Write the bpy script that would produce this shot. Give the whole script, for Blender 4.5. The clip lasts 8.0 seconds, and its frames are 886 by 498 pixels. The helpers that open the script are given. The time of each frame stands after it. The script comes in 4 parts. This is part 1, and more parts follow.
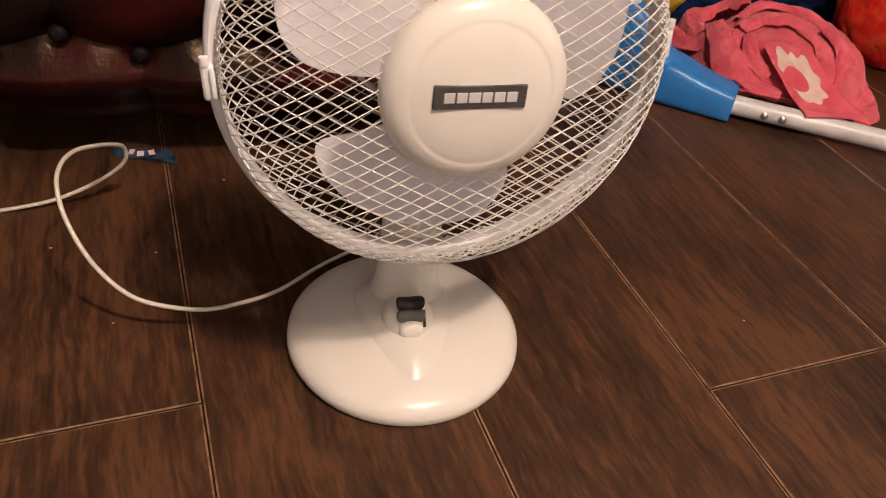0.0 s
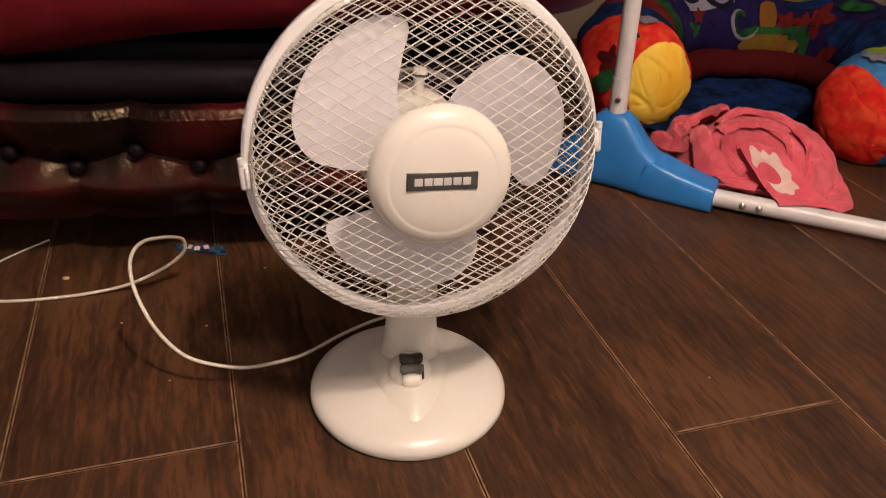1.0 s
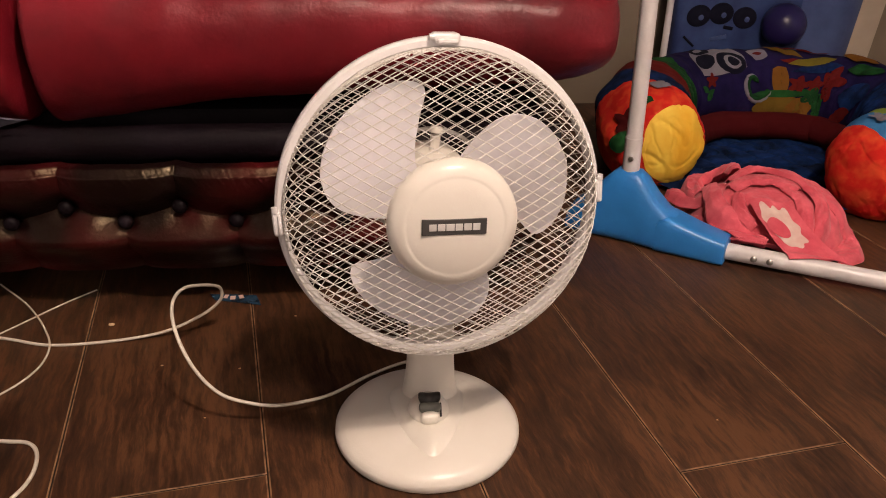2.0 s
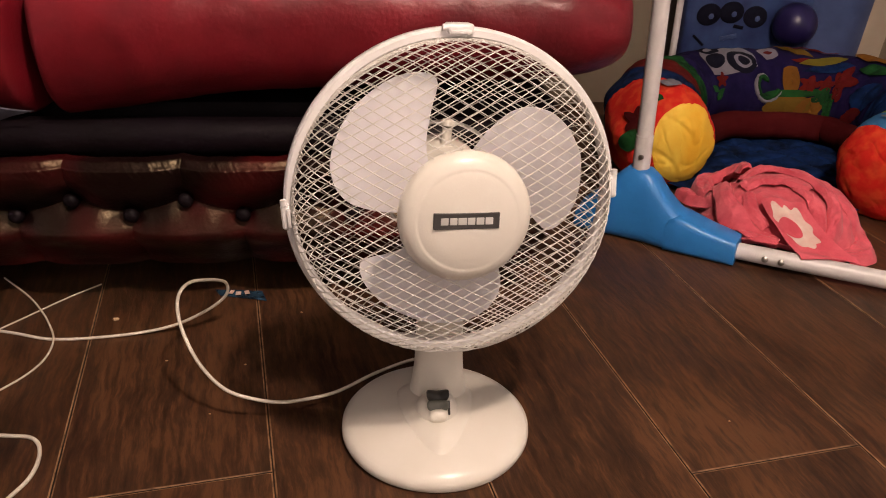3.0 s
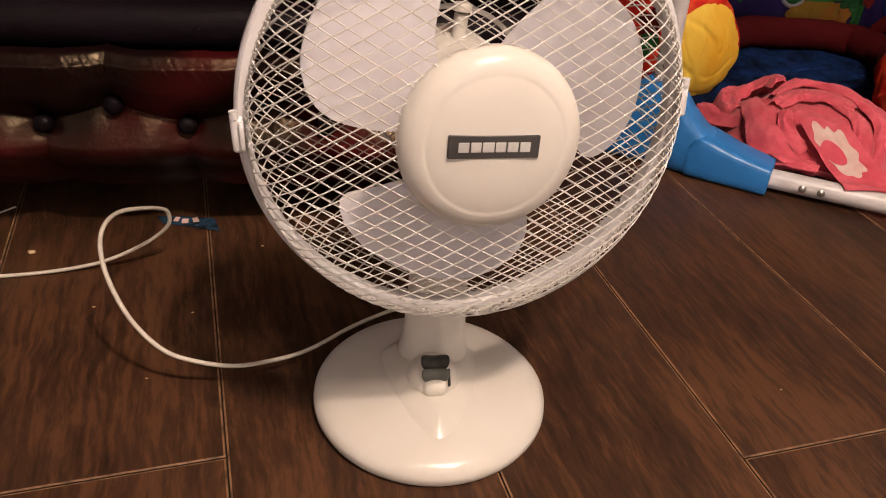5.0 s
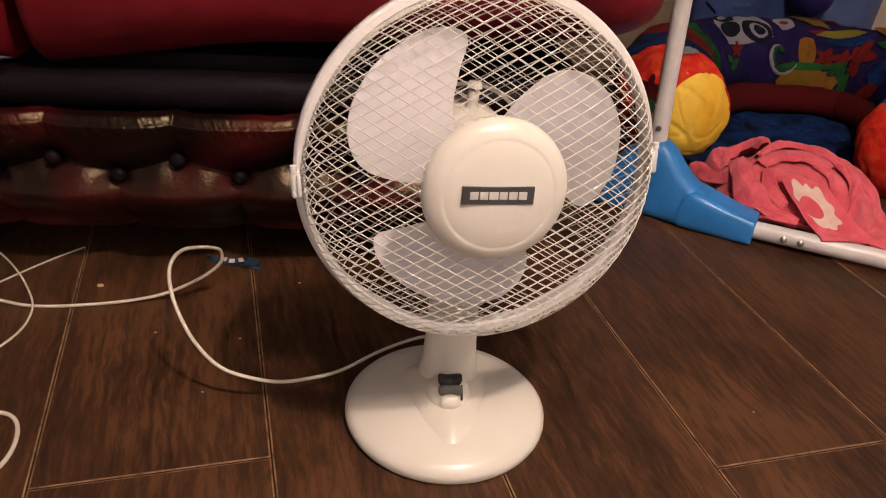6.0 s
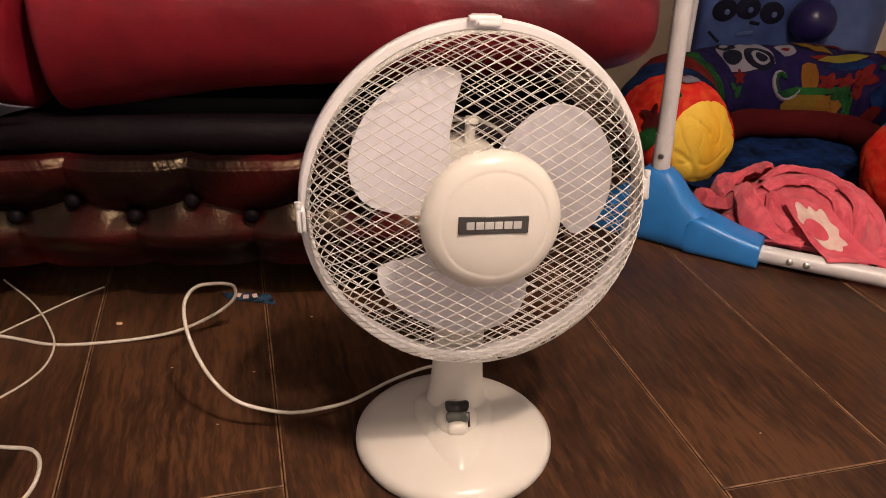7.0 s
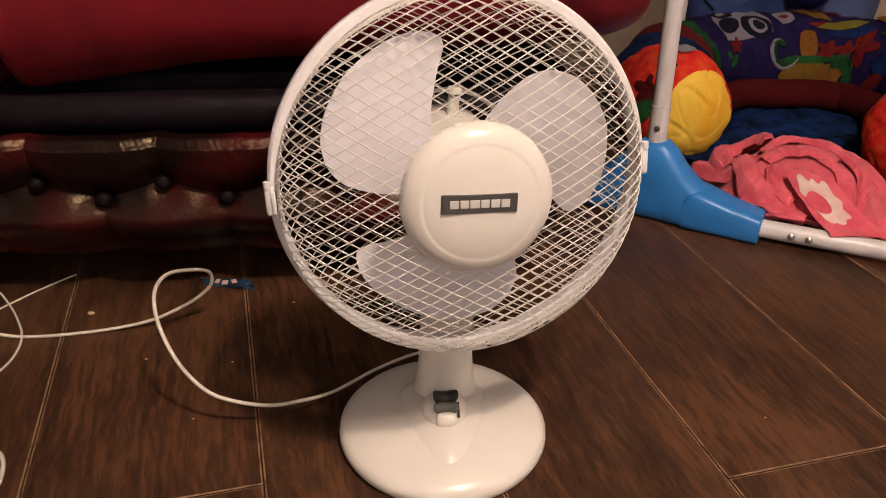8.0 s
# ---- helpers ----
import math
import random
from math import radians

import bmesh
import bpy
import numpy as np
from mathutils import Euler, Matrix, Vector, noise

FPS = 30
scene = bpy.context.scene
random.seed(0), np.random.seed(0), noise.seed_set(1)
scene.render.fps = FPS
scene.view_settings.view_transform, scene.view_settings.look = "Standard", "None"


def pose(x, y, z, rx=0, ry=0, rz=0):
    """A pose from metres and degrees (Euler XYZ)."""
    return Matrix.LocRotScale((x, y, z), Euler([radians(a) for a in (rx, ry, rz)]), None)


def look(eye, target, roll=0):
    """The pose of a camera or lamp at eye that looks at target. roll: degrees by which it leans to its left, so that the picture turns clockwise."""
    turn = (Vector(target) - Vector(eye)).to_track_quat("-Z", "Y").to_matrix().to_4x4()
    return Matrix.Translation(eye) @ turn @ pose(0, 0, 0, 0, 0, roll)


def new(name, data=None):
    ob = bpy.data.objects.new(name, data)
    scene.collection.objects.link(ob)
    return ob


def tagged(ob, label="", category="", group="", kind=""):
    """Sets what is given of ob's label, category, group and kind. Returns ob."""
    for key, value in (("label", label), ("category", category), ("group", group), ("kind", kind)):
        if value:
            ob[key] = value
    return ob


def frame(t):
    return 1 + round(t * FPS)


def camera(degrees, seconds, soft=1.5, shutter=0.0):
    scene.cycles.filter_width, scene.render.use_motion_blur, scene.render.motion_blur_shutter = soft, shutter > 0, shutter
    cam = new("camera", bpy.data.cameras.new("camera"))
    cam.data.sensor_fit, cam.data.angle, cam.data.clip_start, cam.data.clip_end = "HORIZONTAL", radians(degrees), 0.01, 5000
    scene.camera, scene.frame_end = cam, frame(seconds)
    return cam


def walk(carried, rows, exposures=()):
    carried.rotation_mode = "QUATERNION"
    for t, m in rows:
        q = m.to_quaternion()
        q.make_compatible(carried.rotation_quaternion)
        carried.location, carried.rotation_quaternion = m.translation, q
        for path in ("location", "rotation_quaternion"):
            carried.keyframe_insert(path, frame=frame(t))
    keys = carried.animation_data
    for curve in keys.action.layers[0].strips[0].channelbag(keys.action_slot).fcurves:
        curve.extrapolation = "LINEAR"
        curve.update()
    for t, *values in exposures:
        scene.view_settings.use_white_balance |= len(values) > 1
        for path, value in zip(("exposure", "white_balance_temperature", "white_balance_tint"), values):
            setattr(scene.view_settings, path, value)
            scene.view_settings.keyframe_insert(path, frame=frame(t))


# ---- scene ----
cam = camera(58.7, 8.0, soft=1.0, shutter=0.3)
PATH = [
    (0, (-0.1176, -0.6057, 0.619), (0.2717, 0.8971, -0.641), 7.2),
    (0.5, (-0.098, -0.6805, 0.661), (0.2723, 0.881, -0.532), 5.1),
    (1, (-0.081, -0.7821, 0.683), (0.1835, 0.9088, -0.352), 2.9),
    (1.5, (-0.0733, -0.8345, 0.692), (0.1281, 0.9127, -0.261), 2.0),
    (1.7, (-0.0708, -0.8554, 0.7), (0.1135, 0.9153, -0.211), 1.5),
    (2.8, (-0.0759, -0.8613, 0.69), (0.1235, 0.922, -0.193), 1.7),
    (3, (-0.0782, -0.8475, 0.687), (0.1013, 0.9335, -0.207), 1.9),
    (3.2, (-0.068, -0.8296, 0.685), (0.1038, 0.9491, -0.214), 1.8),
    (3.5, (-0.0626, -0.8074, 0.672), (0.1205, 0.9641, -0.237), 1.8),
    (4, (-0.0574, -0.7173, 0.633), (0.1417, 1.0011, -0.372), 3.1),
    (4.5, (-0.0716, -0.6264, 0.604), (0.1774, 1.0304, -0.488), 4.6),
    (4.7, (-0.0815, -0.6159, 0.594), (0.1885, 1.0363, -0.501), 4.5),
    (5.8, (-0.1124, -0.758, 0.655), (0.1324, 0.9539, -0.349), 4.8),
    (6, (-0.1123, -0.7711, 0.661), (0.1128, 0.9618, -0.311), 4.3),
    (6.5, (-0.1081, -0.7958, 0.672), (0.087, 0.9646, -0.256), 3.4),
    (6.8, (-0.0994, -0.7994, 0.67), (0.0821, 0.9759, -0.232), 2.6),
    (7, (-0.0963, -0.7999, 0.672), (0.0797, 0.9776, -0.227), 2.0),
    (7.5, (-0.0835, -0.7977, 0.666), (0.0799, 0.9827, -0.231), 1.1),
    (8, (-0.0807, -0.7476, 0.648), (0.1088, 1.0037, -0.299), 1.3),
]
walk(cam, [(t, look(eye, target, roll)) for t, eye, target, roll in PATH])

# ---- light ----
world = bpy.data.worlds.new("room_dark")
scene.world = world
world.use_nodes = True
world.node_tree.nodes["Background"].inputs[0].default_value = (0.9, 0.75, 0.6, 1)
world.node_tree.nodes["Background"].inputs[1].default_value = 0.05


def lamp(name, at, power, radius, colour):
    data = bpy.data.lights.new(name, "POINT")
    data.energy, data.shadow_soft_size, data.color = power, radius, colour
    ob = new(name, data)
    ob.location = at
    return ob


lamp("ceiling_bulb_light", (0.42, -1.0, 2.12), 134, 0.070, (1.0, 0.758, 0.602))

# ---- helpers of this scene ----


def mesh_of(bm, name, material, smooth=True):
    me = bpy.data.meshes.new(name)
    bmesh.ops.recalc_face_normals(bm, faces=bm.faces)
    for f in bm.faces:
        f.smooth = smooth
    bm.to_mesh(me)
    bm.free()
    me.materials.append(material)
    if smooth:
        me.set_sharp_from_angle(angle=radians(42))
    return me


def part(name, bm, material, parent, label="", smooth=True):
    ob = new(name, mesh_of(bm, name, material, smooth))
    ob.parent = parent
    return tagged(ob, label)


def thing(name, label, category, at=None, kind="", group=""):
    ob = new(name)
    ob.empty_display_size = 0.05
    if at is not None:
        ob.matrix_basis = at
    return tagged(ob, label, category, group, kind)


def single(name, bm, material, label, category, kind="", group="", smooth=True):
    return tagged(new(name, mesh_of(bm, name, material, smooth)), label, category, group, kind)


def lathe(profile, seg=64, m=None):
    """A turned form: (radius, height) pairs about z."""
    bm = bmesh.new()
    rings = []
    for r, h in profile:
        if r < 1e-6:
            rings.append([bm.verts.new((0, 0, h))])
        else:
            rings.append([bm.verts.new((r * math.cos(2 * math.pi * k / seg), r * math.sin(2 * math.pi * k / seg), h)) for k in range(seg)])
    for a, b in zip(rings, rings[1:]):
        for k in range(seg):
            n = (k + 1) % seg
            face = [a[0 if len(a) == 1 else k], a[0 if len(a) == 1 else n], b[0 if len(b) == 1 else n], b[0 if len(b) == 1 else k]]
            face = [v for i, v in enumerate(face) if v not in face[:i]]
            if len(face) > 2:
                bm.faces.new(face)
    if m is not None:
        bmesh.ops.transform(bm, matrix=m, verts=bm.verts)
    return bm


def sweep(bm, pts, radius, seg=8, closed=False):
    """A round bar along points; radius a number or one per point."""
    pts = [Vector(p) for p in pts]
    n = len(pts)
    rad = radius if isinstance(radius, (list, tuple)) else [radius] * n
    rings, side = [], None
    for i, p in enumerate(pts):
        a, b = pts[(i - 1) % n if closed else max(i - 1, 0)], pts[(i + 1) % n if closed else min(i + 1, n - 1)]
        way = (b - a).normalized()
        if side is None:
            side = way.orthogonal().normalized()
        side = (side - way * side.dot(way)).normalized()
        up = way.cross(side)
        rings.append([bm.verts.new(p + rad[i] * (side * math.cos(2 * math.pi * k / seg) + up * math.sin(2 * math.pi * k / seg))) for k in range(seg)])
    for i in range(n if closed else n - 1):
        a, b = rings[i], rings[(i + 1) % n]
        for k in range(seg):
            bm.faces.new((a[k], a[(k + 1) % seg], b[(k + 1) % seg], b[k]))
    if not closed:
        bm.faces.new(rings[0])
        bm.faces.new(rings[-1])
    return bm


def glide(ctrl, per=10, closed=False):
    """Points on a smooth curve through ctrl."""
    c = [Vector(p) for p in ctrl]
    n = len(c)
    out = []
    for i in range(n if closed else n - 1):
        p0, p1, p2, p3 = (c[(i + k) % n] if closed else c[min(max(i + k, 0), n - 1)] for k in (-1, 0, 1, 2))
        for j in range(per):
            t = j / per
            out.append(0.5 * (2 * p1 + (p2 - p0) * t + (2 * p0 - 5 * p1 + 4 * p2 - p3) * t * t + (3 * p1 - p0 - 3 * p2 + p3) * t ** 3))
    if not closed:
        out.append(c[-1])
    return out


def sheet(f, nu, nv, thick=0.0):
    """A surface f(u, v) for u, v in 0..1; thick: a shell of that thickness."""
    bm = bmesh.new()
    v = [[bm.verts.new(f(i / nu, j / nv)) for j in range(nv + 1)] for i in range(nu + 1)]
    for i in range(nu):
        for j in range(nv):
            bm.faces.new((v[i][j], v[i + 1][j], v[i + 1][j + 1], v[i][j + 1]))
    if thick:
        bmesh.ops.recalc_face_normals(bm, faces=bm.faces)
        bmesh.ops.solidify(bm, geom=bm.faces[:], thickness=thick)
    return bm


def block(size, m=None, bevel=0.0, seg=2, bm=None):
    bm2 = bmesh.new()
    bmesh.ops.create_cube(bm2, size=1, matrix=Matrix.Diagonal((*size, 1)))
    if bevel:
        bmesh.ops.bevel(bm2, geom=bm2.edges[:], offset=bevel, segments=seg, affect="EDGES", profile=0.5)
    if m is not None:
        bmesh.ops.transform(bm2, matrix=m, verts=bm2.verts)
    return bm2


def smooth01(t):
    t = min(max(t, 0.0), 1.0)
    return t * t * (3 - 2 * t)


# ---- materials ----


def shade(name, colour, rough=0.5, metal=0.0, second=None, scale=20.0, detail=4.0, mix=(0.35, 0.65), bump=0.0, bump_scale=200.0, bump_depth=0.002, rough_var=0.0, stretch=(1, 1, 1),
          coat=0.0, through_light=0.0, coords="Object", sheen=0.0, spec=0.5, tint=(1, 1, 1)):
    mat = bpy.data.materials.new(name)
    mat.use_nodes = True
    nt = mat.node_tree
    n, l = nt.nodes, nt.links
    bsdf = n["Principled BSDF"]
    bsdf.inputs["Roughness"].default_value = rough
    bsdf.inputs["Metallic"].default_value = metal
    bsdf.inputs["Specular IOR Level"].default_value = spec
    bsdf.inputs["Specular Tint"].default_value = (*tint, 1)
    bsdf.inputs["Coat Weight"].default_value = coat
    bsdf.inputs["Coat Roughness"].default_value = 0.12
    bsdf.inputs["Sheen Weight"].default_value = sheen
    tc = n.new("ShaderNodeTexCoord")
    mp = n.new("ShaderNodeMapping")
    mp.inputs["Scale"].default_value = stretch
    l.new(tc.outputs[coords], mp.inputs["Vector"])
    no = n.new("ShaderNodeTexNoise")
    no.inputs["Scale"].default_value, no.inputs["Detail"].default_value, no.inputs["Roughness"].default_value = scale, detail, 0.6
    l.new(mp.outputs[0], no.inputs["Vector"])
    ramp = n.new("ShaderNodeValToRGB")
    ramp.color_ramp.elements[0].position, ramp.color_ramp.elements[1].position = mix
    ramp.color_ramp.elements[0].color = (*(second or tuple(c * 0.86 for c in colour)), 1)
    ramp.color_ramp.elements[1].color = (*colour, 1)
    l.new(no.outputs["Fac"], ramp.inputs[0])
    l.new(ramp.outputs[0], bsdf.inputs["Base Color"])
    if rough_var:
        mr = n.new("ShaderNodeMapRange")
        mr.inputs["To Min"].default_value, mr.inputs["To Max"].default_value = rough - rough_var, rough + rough_var
        l.new(no.outputs["Fac"], mr.inputs["Value"])
        l.new(mr.outputs[0], bsdf.inputs["Roughness"])
    if bump:
        nb = n.new("ShaderNodeTexNoise")
        nb.inputs["Scale"].default_value, nb.inputs["Detail"].default_value = bump_scale, (5 if bump_depth < 0.01 else 1.2)
        l.new(mp.outputs[0], nb.inputs["Vector"])
        bp = n.new("ShaderNodeBump")
        bp.inputs["Strength"].default_value, bp.inputs["Distance"].default_value = bump, bump_depth
        l.new(nb.outputs["Fac"], bp.inputs["Height"])
        l.new(bp.outputs[0], bsdf.inputs["Normal"])
    if through_light:
        bsdf.inputs["Subsurface Weight"].default_value = through_light
        bsdf.inputs["Subsurface Radius"].default_value = (0.01, 0.008, 0.006)
        bsdf.inputs["Subsurface Scale"].default_value = 0.3
    return mat


def wood_floor(name):
    mat = bpy.data.materials.new(name)
    mat.use_nodes = True
    nt = mat.node_tree
    n, l = nt.nodes, nt.links
    bsdf = n["Principled BSDF"]
    tc = n.new("ShaderNodeTexCoord")
    info = n.new("ShaderNodeObjectInfo")
    shift = n.new("ShaderNodeVectorMath")
    shift.operation = "MULTIPLY_ADD"
    comb = n.new("ShaderNodeCombineXYZ")
    for k in range(3):
        l.new(info.outputs["Random"], comb.inputs[k])
    shift.inputs[1].default_value = (7.0, 13.0, 5.0)
    l.new(comb.outputs[0], shift.inputs[0])
    l.new(tc.outputs["Object"], shift.inputs[2])
    warp = n.new("ShaderNodeTexNoise")
    warp.inputs["Scale"].default_value, warp.inputs["Detail"].default_value = 9.0, 4
    l.new(shift.outputs[0], warp.inputs["Vector"])
    add = n.new("ShaderNodeVectorMath")
    add.operation = "MULTIPLY_ADD"
    add.inputs[1].default_value = (0.030, 0.02, 0.0)
    l.new(warp.outputs["Color"], add.inputs[0])
    l.new(shift.outputs[0], add.inputs[2])
    outs = []
    for sx, sy, detail in ((34, 5.0, 8), (190, 22.0, 10), (8, 3.6, 5)):
        mp = n.new("ShaderNodeMapping")
        mp.inputs["Scale"].default_value = (sx, sy, 1)
        l.new(add.outputs[0], mp.inputs["Vector"])
        no = n.new("ShaderNodeTexNoise")
        no.inputs["Scale"].default_value, no.inputs["Detail"].default_value, no.inputs["Roughness"].default_value = 1.0, detail, 0.68
        l.new(mp.outputs[0], no.inputs["Vector"])
        outs.append(no)
    a = n.new("ShaderNodeMath")
    a.operation = "MULTIPLY_ADD"
    a.inputs[1].default_value = 0.72
    l.new(outs[1].outputs["Fac"], a.inputs[0])
    half = n.new("ShaderNodeMath")
    half.operation = "MULTIPLY"
    half.inputs[1].default_value = 0.38
    l.new(outs[0].outputs["Fac"], half.inputs[0])
    l.new(half.outputs[0], a.inputs[2])
    b = n.new("ShaderNodeMath")
    b.operation = "MULTIPLY_ADD"
    b.inputs[1].default_value = 0.58
    l.new(outs[2].outputs["Fac"], b.inputs[0])
    l.new(a.outputs[0], b.inputs[2])
    # long wavering growth rings, stronger in some boards
    mw = n.new("ShaderNodeMapping")
    mw.inputs["Scale"].default_value = (1, 0.11, 1)
    l.new(add.outputs[0], mw.inputs["Vector"])
    wave = n.new("ShaderNodeTexWave")
    wave.wave_type, wave.bands_direction = "BANDS", "X"
    wave.inputs["Scale"].default_value, wave.inputs["Distortion"].default_value = 15.0, 14.0
    wave.inputs["Detail"].default_value, wave.inputs["Detail Scale"].default_value, wave.inputs["Detail Roughness"].default_value = 3.0, 1.1, 0.55
    l.new(mw.outputs[0], wave.inputs["Vector"])
    rings = n.new("ShaderNodeMath")
    rings.operation = "MULTIPLY_ADD"
    rings.inputs[1].default_value = 0.060
    l.new(wave.outputs["Fac"], rings.inputs[0])
    l.new(b.outputs[0], rings.inputs[2])
    ramp = n.new("ShaderNodeValToRGB")
    cr = ramp.color_ramp
    cr.elements[0].position, cr.elements[0].color = 0.660, (0.0115, 0.0051, 0.0028, 1)
    cr.elements[1].position, cr.elements[1].color = 0.985, (0.094, 0.0405, 0.0178, 1)
    e = cr.elements.new(0.765)
    e.color = (0.0298, 0.0125, 0.0060, 1)
    e = cr.elements.new(0.868)
    e.color = (0.0510, 0.0218, 0.0099, 1)
    l.new(rings.outputs[0], ramp.inputs[0])
    l.new(ramp.outputs[0], bsdf.inputs["Base Color"])
    bsdf.inputs["Specular IOR Level"].default_value = 0.32
    mr = n.new("ShaderNodeMapRange")
    mr.inputs["To Min"].default_value, mr.inputs["To Max"].default_value = 0.34, 0.56
    l.new(outs[1].outputs["Fac"], mr.inputs["Value"])
    l.new(mr.outputs[0], bsdf.inputs["Roughness"])
    bp = n.new("ShaderNodeBump")
    bp.inputs["Strength"].default_value, bp.inputs["Distance"].default_value = 0.5, 0.0014
    l.new(a.outputs[0], bp.inputs["Height"])
    l.new(bp.outputs[0], bsdf.inputs["Normal"])
    return mat


M_FLOOR = wood_floor("dark_wood_laminate")
M_BEVEL = shade("worn_plank_edge", (0.26, 0.145, 0.075), 0.5, scale=45, second=(0.075, 0.037, 0.018), mix=(0.32, 0.56))
M_SUB = shade("dark_joint", (0.02, 0.012, 0.007), 0.8)
M_WALL = shade("tan_wall_paint", (0.17, 0.13, 0.09), 0.7, scale=3, bump=0.15, bump_scale=90)
# pale and cool so that the unseen walls and ceiling bounce fill light
M_PALE = shade("bounce_wall_paint", (0.73, 0.76, 0.82), 0.7, scale=3, bump=0.15, bump_scale=90)
M_CEIL = shade("ceiling_paint", (0.80, 0.82, 0.87), 0.8, scale=2)
M_WHITE = shade("white_moulded_plastic", (0.80, 0.77, 0.69), 0.28, scale=9, second=(0.77, 0.735, 0.65), bump=0.04, bump_scale=500)
M_WIRE = shade("white_coated_wire", (0.79, 0.765, 0.725), 0.33, scale=60, second=(0.68, 0.65, 0.60))
M_RIM = shade("cool_white_plastic", (0.80, 0.785, 0.785), 0.30, scale=9, second=(0.77, 0.75, 0.745), bump=0.04, bump_scale=500)
M_BLADE = shade("milky_blade_plastic", (0.81, 0.79, 0.82), 0.34, scale=14, second=(0.77, 0.75, 0.765), bump=0.15, bump_scale=60, through_light=0.15)
M_DARK = shade("dark_grey_plastic", (0.020, 0.018, 0.015), 0.4, scale=40)
M_GREYSW = shade("grey_switch_plastic", (0.14, 0.145, 0.125), 0.4, scale=40)
M_PLATE = shade("badge_print_grey", (0.055, 0.052, 0.05), 0.45, scale=60)
M_SILVER = shade("badge_print_silver", (0.62, 0.61, 0.58), 0.4, scale=60)
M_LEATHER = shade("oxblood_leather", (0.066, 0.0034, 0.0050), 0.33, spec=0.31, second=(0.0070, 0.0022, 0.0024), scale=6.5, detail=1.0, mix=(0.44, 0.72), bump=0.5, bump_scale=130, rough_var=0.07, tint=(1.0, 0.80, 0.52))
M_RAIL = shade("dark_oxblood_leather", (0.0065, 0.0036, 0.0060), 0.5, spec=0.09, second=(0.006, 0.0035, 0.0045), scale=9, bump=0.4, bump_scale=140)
M_CUSHION = shade("red_cushion_leather", (0.170, 0.0062, 0.013), 0.42, spec=0.33, second=(0.075, 0.0036, 0.0070), scale=6, mix=(0.3, 0.7), bump=0.4, bump_scale=140, rough_var=0.06)
M_CABLE = shade("white_cable", (0.74, 0.68, 0.58), 0.4, scale=30)
M_BLUE = shade("blue_moulded_plastic", (0.028, 0.205, 0.56), 0.36, scale=25, second=(0.024, 0.185, 0.52), bump=0.08, bump_scale=300)
M_TUBE = shade("white_painted_steel", (0.72, 0.69, 0.68), 0.33, scale=20)
M_STEEL = shade("screw_steel", (0.35, 0.33, 0.30), 0.35, metal=1.0, scale=60)
M_PINK = shade("coral_pink_cotton", (0.70, 0.125, 0.160), 0.9, spec=0.1, second=(0.55, 0.070, 0.100), scale=22, bump=0.8, bump_scale=48, bump_depth=0.004, sheen=0.2)
M_PRINT = shade("white_cloth_print", (0.70, 0.56, 0.49), 0.85, scale=30, second=(0.62, 0.38, 0.34))
M_RED = shade("red_mottled_fabric", (0.55, 0.016, 0.012), 0.85, spec=0.12, second=(0.60, 0.060, 0.020), scale=30, detail=2, mix=(0.38, 0.56), bump=1.0, bump_scale=14, bump_depth=0.009)
M_YELLOW = shade("yellow_mottled_fabric", (0.86, 0.62, 0.085), 0.65, spec=0.25, second=(0.80, 0.44, 0.030), scale=11, bump=0.7, bump_scale=9, bump_depth=0.014, stretch=(1.0, 1.0, 0.45))
# nest back, prints, roll and mat: the shade there is darkened into their colours
M_PURPLE = shade("purple_print_shaded", (0.012, 0.007, 0.045), 0.9, spec=0.08, scale=18, second=(0.006, 0.004, 0.028))
M_GREEN = shade("green_print_shaded", (0.012, 0.070, 0.016), 0.9, spec=0.08, scale=18, second=(0.006, 0.030, 0.010))
M_NAVY = shade("navy_mat_shaded", (0.006, 0.024, 0.10), 0.9, spec=0.08, scale=16, second=(0.002, 0.005, 0.016), bump=0.5, bump_scale=40)
M_SKY = shade("light_blue_plastic", (0.033, 0.056, 0.15), 0.4, spec=0.25, scale=9, second=(0.016, 0.025, 0.085))
M_SKYPALE = shade("pale_blue_plastic", (0.055, 0.080, 0.18), 0.4, spec=0.25, scale=7, second=(0.030, 0.046, 0.12))
M_CREAM = shade("cream_painted_board", (0.42, 0.35, 0.27), 0.6, scale=5, second=(0.36, 0.29, 0.22), bump=0.1, bump_scale=80)
M_OLIVE = shade("mustard_print_shaded", (0.120, 0.070, 0.010), 0.9, spec=0.08, scale=18)
M_LIME = shade("lime_print_shaded", (0.130, 0.110, 0.014), 0.9, spec=0.08, scale=18)
M_REDPRINT = shade("red_print_shaded", (0.095, 0.007, 0.006), 0.9, spec=0.08, scale=18)
M_TUBEPRINT = shade("pale_print_shaded", (0.18, 0.17, 0.20), 0.9, spec=0.08, scale=30)
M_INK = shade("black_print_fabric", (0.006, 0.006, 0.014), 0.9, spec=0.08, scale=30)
M_MUSTARD = shade("orange_print_shaded", (0.150, 0.062, 0.010), 0.9, spec=0.08, scale=18)
M_LIMEBAND = shade("lime_band_fabric", (0.22, 0.30, 0.03), 0.85, spec=0.1, scale=24, second=(0.13, 0.22, 0.03), bump=0.5, bump_scale=30)
M_BLUEBAND = shade("sky_blue_band_fabric", (0.04, 0.17, 0.36), 0.85, spec=0.1, scale=24, second=(0.025, 0.11, 0.27), bump=0.5, bump_scale=30)
M_MAROON = shade("maroon_roll_shaded", (0.056, 0.004, 0.005), 0.9, spec=0.08, scale=18, bump=0.3, bump_scale=60)
